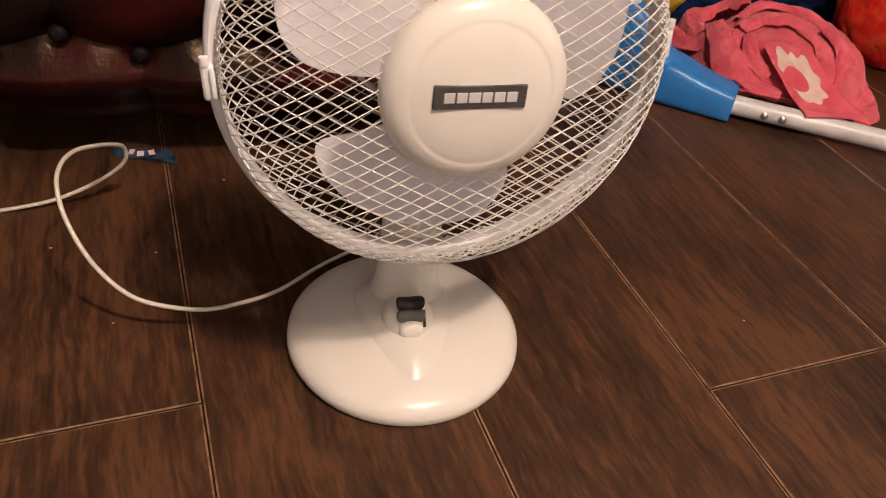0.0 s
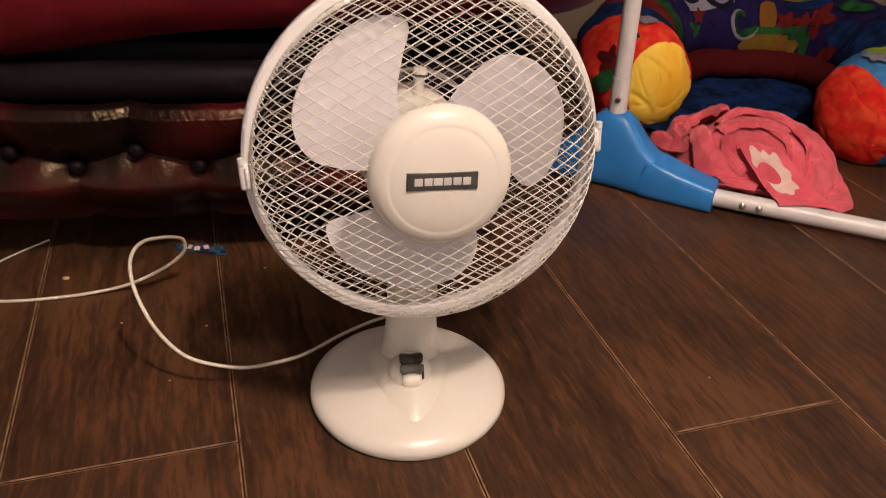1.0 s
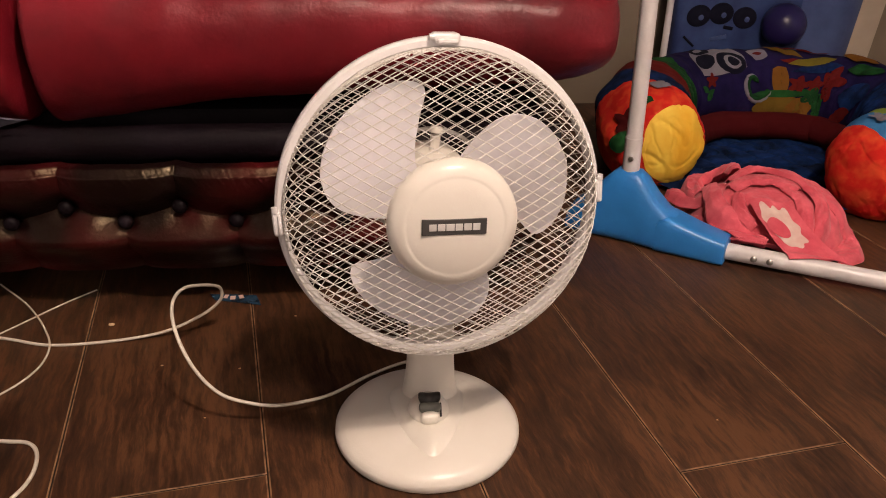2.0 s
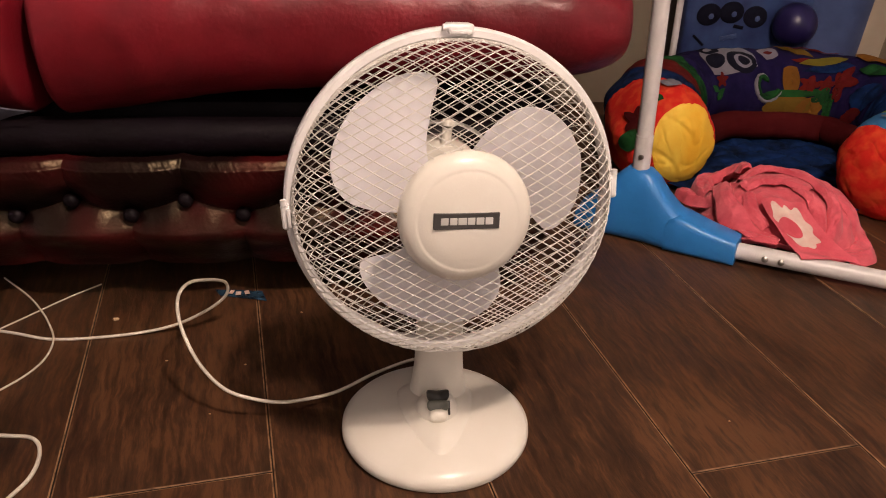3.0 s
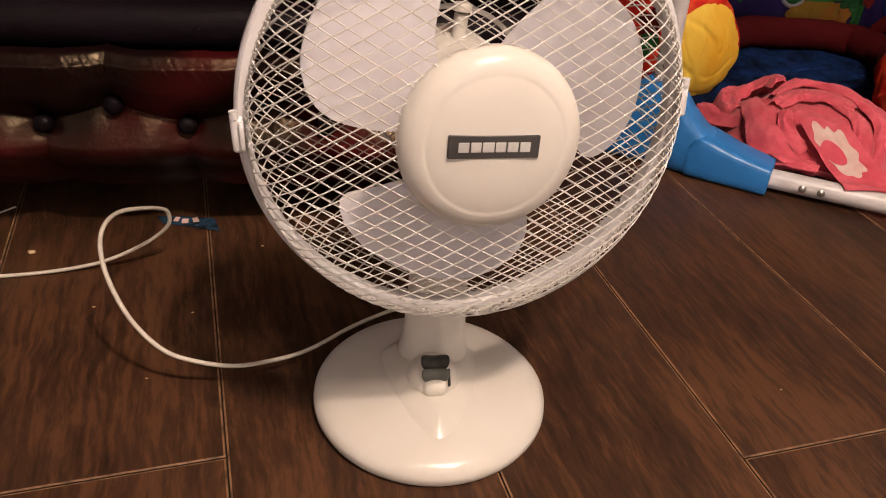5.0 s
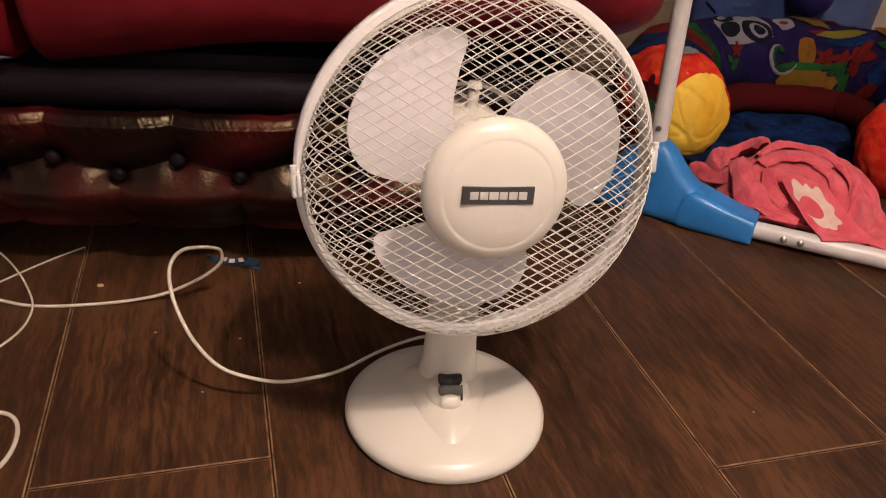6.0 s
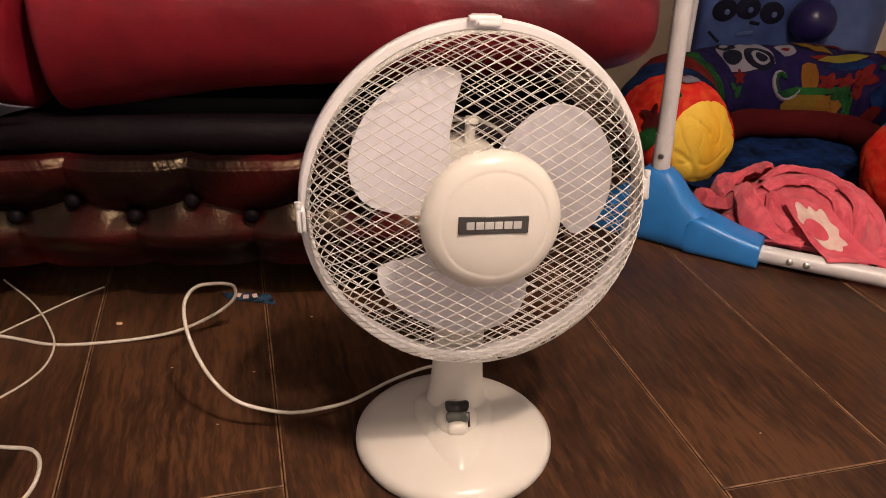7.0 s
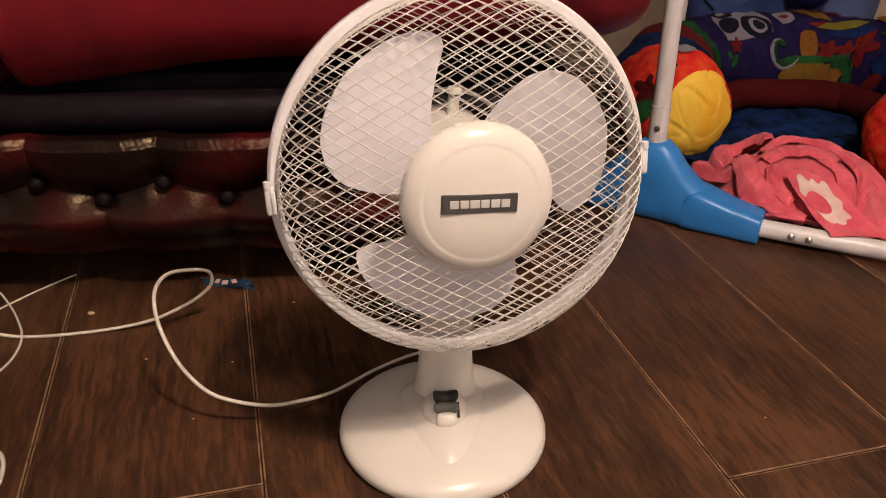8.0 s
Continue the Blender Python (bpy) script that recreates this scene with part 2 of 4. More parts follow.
M_GLOSS = shade("glossy_purple_plastic", (0.014, 0.010, 0.060), 0.32, spec=0.3, scale=12)
M_GREYCLOTH = shade("grey_cloth", (0.075, 0.075, 0.105), 0.85, scale=40)
M_PACKET = shade("blue_packet_film", (0.035, 0.085, 0.15), 0.25, second=(0.012, 0.018, 0.028), scale=40)
M_CRUMB = shade("pale_crumb", (0.6, 0.42, 0.25), 0.9, scale=300)

# ---- room ----
TURNED = pose(0, 0, 0, 0, 0, 9.5)


def wall(name, size, at, mat, label):
    return single(name, block(size, Matrix.Translation(at)), mat, label, "wall", "structure", smooth=False)


wall("wall_north", (4.2, 0.1, 2.4), (0.05, 1.60, 1.2), M_WALL, "tan painted room wall behind the sofa")
# three unseen walls, added close by as reflectors to lift the shadows
wall("wall_south", (4.2, 0.1, 2.4), (0.05, -2.15, 1.2), M_PALE, "unseen pale room wall that bounces fill light")
wall("wall_west", (0.1, 3.65, 2.4), (-2.0, -0.275, 1.2), M_PALE, "unseen pale room wall that bounces fill light")
wall("wall_east", (0.1, 3.65, 2.4), (2.1, -0.275, 1.2), M_PALE, "unseen pale room wall that bounces fill light")
single("ceiling", block((4.2, 3.85, 0.1), Matrix.Translation((0.05, -0.275, 2.451))), M_CEIL, "unseen pale ceiling that bounces fill light", "ceiling", "structure", smooth=False)
FLOOR = single("floor", block((4.2, 3.85, 0.05), Matrix.Translation((0.05, -0.275, -0.0325))), M_SUB, "dark brown wood-grain laminate floor in wide planks", "floor", "structure", smooth=False)


def floor_lamp_shade():
    """The bowl of the lamp that lights the room, open below, hung from the ceiling."""
    lamp_ob = thing("ceiling_lamp", "small white pendant ceiling lamp hanging from the ceiling", "lamp", pose(0.42, -1.0, 2.12))
    part("shade", lathe([(0.13, 0.11), (0.16, 0.0), (0.17, -0.05), (0.167, -0.05), (0.157, 0.0), (0.127, 0.11), (0.13, 0.11)], 40), M_CEIL, lamp_ob)
    for k in range(3):
        a = 2 * math.pi * k / 3
        part("spoke", sweep(bmesh.new(), [(0, 0, 0.122), (0.128 * math.cos(a), 0.128 * math.sin(a), 0.1)], 0.002, 6), M_CEIL, lamp_ob)
    part("cord", sweep(bmesh.new(), [(0, 0, 0.118), (0, 0, 0.281)], 0.004, 8), M_CEIL, lamp_ob)


# ---- sofa ----


def sofa():
    so = thing("sofa", "oxblood leather sofa with deep-buttoned base and red cushions on the floor", "sofa")
    x0, x1, z0, z1 = -1.35, 0.20, 0.066, 0.275
    pitch = 0.170
    ups = [(-0.533 + pitch * k, 0.201) for k in range(-5, 6)]
    lows = [(-0.448 + pitch * k, 0.176) for k in range(-6, 6)]
    segs = []
    for x, z in ups:
        segs.append((x, z, x + 0.004, 0.30, 0.55))
        for lx, lz in lows:
            if abs(lx - x) < pitch * 0.6:
                segs.append((x, z, lx, lz, 1.0))
    for x, z in lows:
        segs.append((x, z, x - 0.003, 0.0, 0.6))

    def panel(u, v):
        x, z = x0 + u * (x1 - x0), z0 + v * (z1 - z0)
        keep = 1.0
        for ax, az, bx, bz, w in segs:
            if min(ax, bx) - 0.14 > x or max(ax, bx) + 0.14 < x:
                continue
            dx, dz = bx - ax, bz - az
            t = min(max(((x - ax) * dx + (z - az) * dz) / (dx * dx + dz * dz), 0), 1)
            d = math.hypot(x - ax - t * dx, z - az - t * dz)
            keep *= 1 - w * (0.55 * math.exp(-d / 0.012) + 0.42 * math.exp(-(d / 0.030) ** 2))
        puff = keep
        for bx, bz in ups + lows:
            d = math.hypot(x - bx, z - bz)
            if d < 0.04:
                puff -= 0.30 * (1 - d / 0.04) ** 2
        y = 0.304 - 0.030 * puff - 0.010 * smooth01((v - 0.55) / 0.38)
        top = smooth01((v - 0.90) / 0.10)
        slope = max(0.0, v - 0.925)
        y += 0.175 * slope * smooth01(slope / 0.022) + 0.014 * max(0.0, (v - 0.988) / 0.012) ** 2
        low = smooth01((0.42 - v) / 0.42)
        y += 0.075 * low
        y += 0.0035 * noise.noise((x * 9, z * 16, 1)) + (0.0012 * noise.noise((x * 60 + z * 25, z * 22, 4)) + 0.0012 * noise.noise((x * 230 + z * 140, z * 45, 7))) * smooth01((v - 0.82) / 0.10)
        zz = z - 0.004 * top * abs(noise.noise((x * 20, 3, 1)))
        return (x, y, zz)

    part("base_panel", sheet(panel, 1000, 130), M_LEATHER, so, "dark oxblood leather panel with deep button pleats")
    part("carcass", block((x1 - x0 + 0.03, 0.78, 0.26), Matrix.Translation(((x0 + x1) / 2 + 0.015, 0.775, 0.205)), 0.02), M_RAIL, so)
    for k, (x, z) in enumerate(ups + lows):
        if x0 + 0.03 < x < x1 - 0.03:
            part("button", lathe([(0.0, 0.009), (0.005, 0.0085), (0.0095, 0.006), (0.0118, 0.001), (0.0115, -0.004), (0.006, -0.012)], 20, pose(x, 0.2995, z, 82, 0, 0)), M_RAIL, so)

    def rail(u, v):
        a = math.pi * (v - 0.5)
        x = x0 + u * (x1 - x0 + 0.035)
        return (x, 0.334 - 0.030 * math.cos(a) + 0.002 * noise.noise((x * 7, v, 2)), 0.293 + 0.030 * math.sin(a))

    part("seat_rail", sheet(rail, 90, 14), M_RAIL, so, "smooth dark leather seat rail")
    for a, b, lift in ((-0.545, 0.312, 1.0), (-1.33, -0.558, 0.0)):
        part("seat_cushion", cushion(a, b, lift), M_CUSHION, so, "bright oxblood red leather seat cushion")
    for x in (-1.25, 0.1):
        for y in (0.60, 1.05):
            part("foot", lathe([(0.0, 0.0), (0.022, 0.0), (0.026, 0.03), (0.03, 0.078), (0.0, 0.078)], 20, Matrix.Translation((x, y, 0))), M_RAIL, so)
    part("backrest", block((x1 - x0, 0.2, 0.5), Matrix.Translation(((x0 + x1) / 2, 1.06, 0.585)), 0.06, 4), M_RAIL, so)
    return so


def cushion(a, b, lift):
    """A soft seat cushion from x = a to b, its underside sagging at one end."""
    bm = bmesh.new()
    nu, ns = 170, 72
    rings = []
    for i in range(nu + 1):
        u = i / nu
        x = a + u * (b - a)
        e = min((x - a) / 0.022, (b - x) / (0.13 if lift else 0.022))
        pull = math.sqrt(max(0.0, 1 - (1 - min(e, 1)) ** 2))
        low = 0.328 + lift * (0.040 * smooth01(u / 0.41) + 0.027 * max(0.0, (u - 0.41) / 0.59))
        top = 0.545
        y0, y1 = 0.262, 0.95
        cz = 0.470
        cy, hy = (y0 + y1) / 2, (y1 - y0) / 2
        ring = []
        for k in range(ns):
            t = 2 * math.pi * k / ns
            c, s = math.cos(t), math.sin(t)
            depth = 0.10 if c < 0 else 0.03
            mid = y0 + 0.10 if c < 0 else y1 - 0.03
            y = mid + c * depth + 0.06 * (1 - pull) * (1 if c < 0 else -1)
            z = cz + math.copysign(abs(s) ** 0.85, s) * (top - cz if s > 0 else cz - low + 0.004) * (0.80 + 0.20 * pull)
            w = noise.noise((x * 6, y * 6, z * 9)) * 0.007 + noise.noise((x * 22, y * 22, z * 30)) * 0.0018
            # creases drawn in towards the two ends
            tight = 0.35 + 0.65 * math.exp(-min(x - a, b - x) / 0.10)
            w += 0.0030 * tight * (0.3 - abs(noise.noise((x * 14, y * 20 + 3, z * 42 + x * 12))))
            ring.append(bm.verts.new((x, y - w, z + w)))
        rings.append(ring)
    for p, q in zip(rings, rings[1:]):
        for k in range(ns):
            bm.faces.new((p[k], p[(k + 1) % ns], q[(k + 1) % ns], q[k]))
    bm.faces.new(rings[0])
    bm.faces.new(rings[-1])
    return bm


floor_lamp_shade()
sofa()

# ---- desk fan ----
FAN_AT = pose(0.0030, -0.0150, 0)
HEAD = pose(0.0105, -0.063, 0.3540, -6.0, 0, 0) @ pose(0, 0, 0, 0, 0, 6.0) @ pose(0, 0, 0, 0, 5.0, 0) @ pose(0, 0, 0, 90, 0, 0) @ Matrix.Scale(1.02, 4)
# in the head's own measure: x right, y up, z to the front

RIM = 0.1705


def cage_profile(front):
    depth = 0.0560 if front else -0.078
    inner = 0.060 if front else 0.048
    pts = []
    for k in range(60):
        t = k / 59
        r = inner + (RIM - inner) * math.sin(t * math.pi / 2) ** 0.92
        pts.append((r, depth * math.cos(t * math.pi / 2) ** 0.72 if t < 1 else 0.0))
    return pts


LEVEL = (math.cos(radians(4.5)), math.sin(radians(4.5)))


def cage(front):
    """Expanded wire lattice drawn over a dome, with even diamonds."""
    prof = cage_profile(front)
    arc = [prof[0][0]]
    for p, q in zip(prof, prof[1:]):
        arc.append(arc[-1] + math.dist(p, q))
    far = arc[-1]

    def lay(x, y):
        x, y = x * LEVEL[0] - y * LEVEL[1], x * LEVEL[1] + y * LEVEL[0]
        rho = math.hypot(x, y)
        if rho < arc[0] or rho > far:
            return None
        r = float(np.interp(rho, arc, [p[0] for p in prof]))
        z = float(np.interp(rho, arc, [p[1] for p in prof]))
        return (x / rho * r, y / rho * r, z)

    bm = bmesh.new()
    # the lattice itself, and the folded hem of finer mesh along the rim
    for wide, high, start in ((0.0205, 0.0118, 0.0), (0.0105, 0.0058, far - 0.015)):
        slope = high / wide
        for sign in (1, -1):
            c = -0.5
            while c < 0.5:
                run = []
                for k in range(241):
                    x = -far + 2 * far * k / 240
                    wob = 0.0007 * noise.noise((x * 40, c * 90, sign))
                    y = sign * slope * x + c + wob
                    p = lay(x, y) if math.hypot(x, y) > start else None
                    if p is not None:
                        run.append(Vector(p) + Vector((0, 0, 0.0004 * sign)))
                    if p is None or k == 240:
                        if len(run) > 2:
                            sweep(bm, run, 0.00060 if start == 0 else 0.0010, 4)
                        run = []
                c += high
    return bm


BLADE_R = (0.030, 0.050, 0.088, 0.115, 0.125, 0.133, 0.139, 0.145, 0.150, 0.153)
BLADE_LOW = (140, 133, 116, 108, 106, 106.5, 109.5, 115, 125, 146)
BLADE_HIGH = (205, 202, 194, 188, 184.5, 180.5, 176, 170.5, 161, 147)


def blade():
    """One sickle-shaped fan blade, pitched, from the hub outwards."""
    def f(u, v):
        r = 0.030 + 0.123 * math.sin(v * math.pi / 2)
        low, high = float(np.interp(r, BLADE_R, BLADE_LOW)), float(np.interp(r, BLADE_R, BLADE_HIGH))
        deg = low + (high - low) * u
        t = (deg - 103) / 95
        z = -0.024 + 0.044 * t * (0.55 + 0.5 * v) + 0.006 * math.sin(math.pi * t)
        return (0.945 * r * math.cos(radians(deg)), 0.945 * r * math.sin(radians(deg)), z)
    return sheet(f, 40, 40, 0.0018)


def desk_fan():
    fan = thing("desk_fan", "white plastic desk fan with wire cage standing on wooden floor", "fan", FAN_AT)
    back = FAN_AT.inverted()
    base = [(0.0, 0.0), (0.1135, 0.0), (0.1210, 0.002), (0.1237, 0.008), (0.1230, 0.015), (0.118, 0.0205), (0.112, 0.0245), (0.100, 0.0285), (0.08, 0.0325), (0.055, 0.0365),
            (0.03, 0.039), (0.0, 0.040)]
    part("base", lathe(base, 96), M_WHITE, fan, "glossy white domed round base")

    def tear(u, v):
        a = u * 2 * math.pi
        r = v
        x, y = math.cos(a), math.sin(a)
        wide = 0.052 if y > 0 else 0.052 * (1 - 0.30 * (-y) ** 2)
        yy = 0.03 + y * (0.034 if y > 0 else 0.119)
        d = math.hypot(x * wide * r, 0.03 + (yy - 0.03) * r)
        z0 = 0.0392 - 0.0105 * (d / 0.1) ** 1.6
        return (x * wide * r, 0.03 + (yy - 0.03) * r, z0 + 0.0065 * (1 - r ** 9) + 0.004 * (1 - r) - 0.0005 + 0.0028 * math.exp(-((yy * r + 0.03 * (1 - r) + 0.068) / 0.016) ** 2 - (x * wide * r / 0.012) ** 2) * (1 - r ** 9))

    part("raised_panel", sheet(tear, 56, 18), M_WHITE, fan)

    def neck(u, v):
        a = u * 2 * math.pi
        flare = (1 - v) ** 5
        w = 0.0302 + 0.009 * flare
        d = 0.024 + 0.012 * flare
        return (0.005 + w * math.cos(a), 0.034 + d * math.sin(a) - 0.006 * v, 0.036 + v * 0.20)

    part("neck", sheet(neck, 48, 30), M_WHITE, fan, "tapered white plastic neck")

    def pod(u, v):
        a = u * 2 * math.pi
        r = math.sin(v * math.pi / 2)
        return (0.027 * r * math.cos(a), -0.012 + 0.029 * r * math.sin(a), 0.044 + 0.022 * math.cos(v * math.pi / 2))

    part("switch_pod", sheet(pod, 48, 16), M_WHITE, fan)

    def button(y, z, tilt, rad, horn, half):
        def f(u, v):
            a, b = u * 2 * math.pi, v * math.pi
            x = half * math.copysign(abs(math.cos(b)) ** 0.72, math.cos(b))
            k = math.sin(b) ** 0.6
            lift = horn * (x / half) ** 2
            p = pose(0, 0, 0, tilt, 0, 0) @ Vector((x, rad * k * math.cos(a), rad * 0.9 * k * math.sin(a) + lift))
            return (p.x, y + p.y, z + p.z)
        return sheet(f, 28, 20)

    part("speed_switch", button(-0.0165, 0.0645, 30, 0.0088, 0.011, 0.0145), M_DARK, fan, "black rocker speed switch")
    part("switch_slide", button(-0.0265, 0.0585, 45, 0.0078, 0.007, 0.0140), M_GREYSW, fan, "grey switch slide")
    part("switch_button", button(-0.0355, 0.0500, 60, 0.0092, 0.0, 0.0122), M_WHITE, fan)

    part("switch_slot", block((0.0026, 0.018, 0.010), pose(0.0142, -0.0285, 0.0560, 42, 0, 0), 0.0010, 2), M_DARK, fan, "dark slot beside the switch")

    head = back @ HEAD

    def put_on(name, bm, mat, label="", parent=fan, smooth=True):
        bmesh.ops.transform(bm, matrix=head, verts=bm.verts)
        return part(name, bm, mat, parent, label, smooth)

    def moved(bm, by):
        bmesh.ops.translate(bm, vec=by, verts=bm.verts)
        return bm

    put_on("front_cage", moved(cage(True), (0.001, -0.0040, 0.0008)), M_WIRE, "white diamond-mesh wire front guard")
    put_on("rear_cage", cage(False), M_WIRE, "white diamond-mesh wire rear guard")
    ring = [(0.1668, 0.0030), (0.1685, 0.0050), (0.1745, 0.0052), (0.1770, 0.0030), (0.1777, -0.001), (0.1775, -0.010), (0.175, -0.013), (0.1722, -0.0135), (0.1675, -0.009), (0.1668, 0.0030)]
    put_on("rim_ring", lathe(ring, 120), M_RIM, "white plastic rim clamping both guards")
    hub_ring = [Vector((0.068 * math.cos(a), 0.068 * math.sin(a), -0.0745)) for a in (2 * math.pi * k / 72 for k in range(72))]
    put_on("rear_hub_ring", sweep(bmesh.new(), hub_ring, 0.0022, 8, True), M_WIRE, "white ring of the rear guard")
    # the lattice lies level although the head is turned in its clamp
    for ang, way in ((94.5, 1), (188.4, -1), (8.4, 1)):
        turn = pose(0, 0, 0, 0, 0, ang)
        clip = put_on("rim_clip", block((0.010, 0.027, 0.024), turn @ pose(0.1755, 0, -0.002), 0.003, 3), M_RIM)
        put_on("clip_lip", block((0.004, 0.021, 0.006), turn @ pose(0.1728, 0, 0.0105), 0.0015, 2), M_RIM, "", clip)
        put_on("clip_hinge", sweep(bmesh.new(), [turn @ Vector((0.1770, way * 0.0125, 0.008)), turn @ Vector((0.1770, way * 0.0185, 0.008))], 0.0034, 12), M_RIM, "", clip)
    badge = [(0.069, 0.048), (0.0702, 0.053), (0.0697, 0.059), (0.067, 0.0645), (0.062, 0.0688), (0.056, 0.0712), (0.0535, 0.0718), (0.0522, 0.0717), (0.051, 0.0722), (0.036, 0.0745), (0.02, 0.0758), (0.0, 0.0762)]
    cap = put_on("badge", lathe([(0.968 * r, z) for r, z in badge], 96, Matrix.Translation((0, -0.0015, 0))), M_WHITE, "round domed white badge at the cage centre")
    plate = put_on("logo_plate", block((0.066, 0.0165, 0.004), pose(-0.0026, 0.0002, 0.0750, 0, 0, 4), 0.0005, 1), M_PLATE, "dark grey rectangular maker plate", cap)
    for k, w in enumerate((0.0076, 0.0074, 0.0086, 0.0074, 0.0078, 0.0076)):
        put_on("mark", block((w, 0.0072, 0.0012), pose(-0.0026, 0.0002, 0.0769, 0, 0, 4) @ pose(-0.0222 + k * 0.0089, 0, 0), 0.0003, 1), M_SILVER, "", plate)
    # motor, rotor and blades
    motor = [(0.0, -0.125), (0.030, -0.124), (0.044, -0.115), (0.050, -0.095), (0.050, -0.058), (0.046, -0.045), (0.030, -0.040), (0.0, -0.040)]
    put_on("motor_housing", lathe(motor, 48), M_WHITE)
    knob_bm = sweep(bmesh.new(), [(-0.003, 0.040, -0.054), (-0.003, 0.052, -0.054), (-0.003, 0.066, -0.054)], [0.0075, 0.0058, 0.0058], 16)
    put_on("oscillation_knob", knob_bm, M_WHITE)
    put_on("knob_cap", lathe([(0.0, 0.005), (0.006, 0.0045), (0.0080, 0.002), (0.0080, -0.002), (0.0, -0.004)], 24, pose(-0.003, 0.070, -0.054, -90, 0, 0)), M_WHITE)
    put_on("rotor_hub", lathe([(0.0, 0.022), (0.020, 0.021), (0.030, 0.014), (0.033, -0.020), (0.0, -0.021)], 40), M_BLADE)
    for ang in (-3.5, -123.5, 116.5):
        bm = blade()
        bmesh.ops.transform(bm, matrix=pose(0, 0, 0, 0, 0, ang), verts=bm.verts)
        put_on("blade", bm, M_BLADE, "milky white plastic blade")
    return fan


desk_fan()


def cord(name, ctrl, radius, label, per=10):
    bm = sweep(bmesh.new(), glide(ctrl, per), radius, 10)
    return single(name, bm, M_CABLE, label, "cable")


cord("power_cable", [(-0.80, 0.285, 0.0026), (-0.648, 0.246, 0.0026), (-0.570, 0.222, 0.0026), (-0.486, 0.226, 0.003), (-0.418, 0.236, 0.007), (-0.374, 0.242, 0.018), (-0.33, 0.245, 0.041), (-0.304, 0.238, 0.068),
                     (-0.301, 0.23, 0.092), (-0.308, 0.204, 0.112), (-0.32, 0.17, 0.131), (-0.33, 0.139, 0.145), (-0.336, 0.11, 0.15), (-0.337, 0.084, 0.145), (-0.33, 0.057, 0.13), (-0.317, 0.037, 0.106),
                     (-0.3, 0.023, 0.081), (-0.277, 0.014, 0.057), (-0.2514, 0.01, 0.04388), (-0.208, 0.012, 0.031), (-0.1707, 0.027, 0.02272), (-0.1284, 0.054, 0.01444), (-0.07524, 0.104, 0.008), (-0.022, 0.139, 0.005),
                     (0.01188, 0.14, 0.007), (0.02167, 0.115, 0.01076), (0.01758, 0.098, 0.01352)],
     0.0024, "white power cable rising in a loop above the floor")
cord("thin_cable", [(-0.75, 0.015, 0.0026), (-0.60, 0.001, 0.0026), (-0.547, -0.005, 0.0026), (-0.516, -0.011, 0.0026), (-0.498, -0.034, 0.0026), (-0.491, -0.072, 0.0026), (-0.499, -0.107, 0.0026), (-0.53, -0.16, 0.0026), (-0.62, -0.23, 0.0026)],
     0.0026, "white cable loop lying on the wooden floor")
cord("charger_cable", [(-0.65, 0.03, 0.0018), (-0.589, 0.107, 0.0018), (-0.567, 0.152, 0.0018), (-0.563, 0.190, 0.0025), (-0.568, 0.222, 0.0064), (-0.590, 0.265, 0.005), (-0.614, 0.303, 0.0048), (-0.655, 0.358, 0.0018), (-0.72, 0.425, 0.0018)],
     0.0016, "thin white cable curving over the floor")
cord("charger_cable", [(-0.76, 0.13, 0.0016), (-0.651, 0.270, 0.0016), (-0.593, 0.347, 0.0016), (-0.548, 0.397, 0.0016)], 0.0014, "thin white cable running beneath the sofa")

# ---- swing stand ----


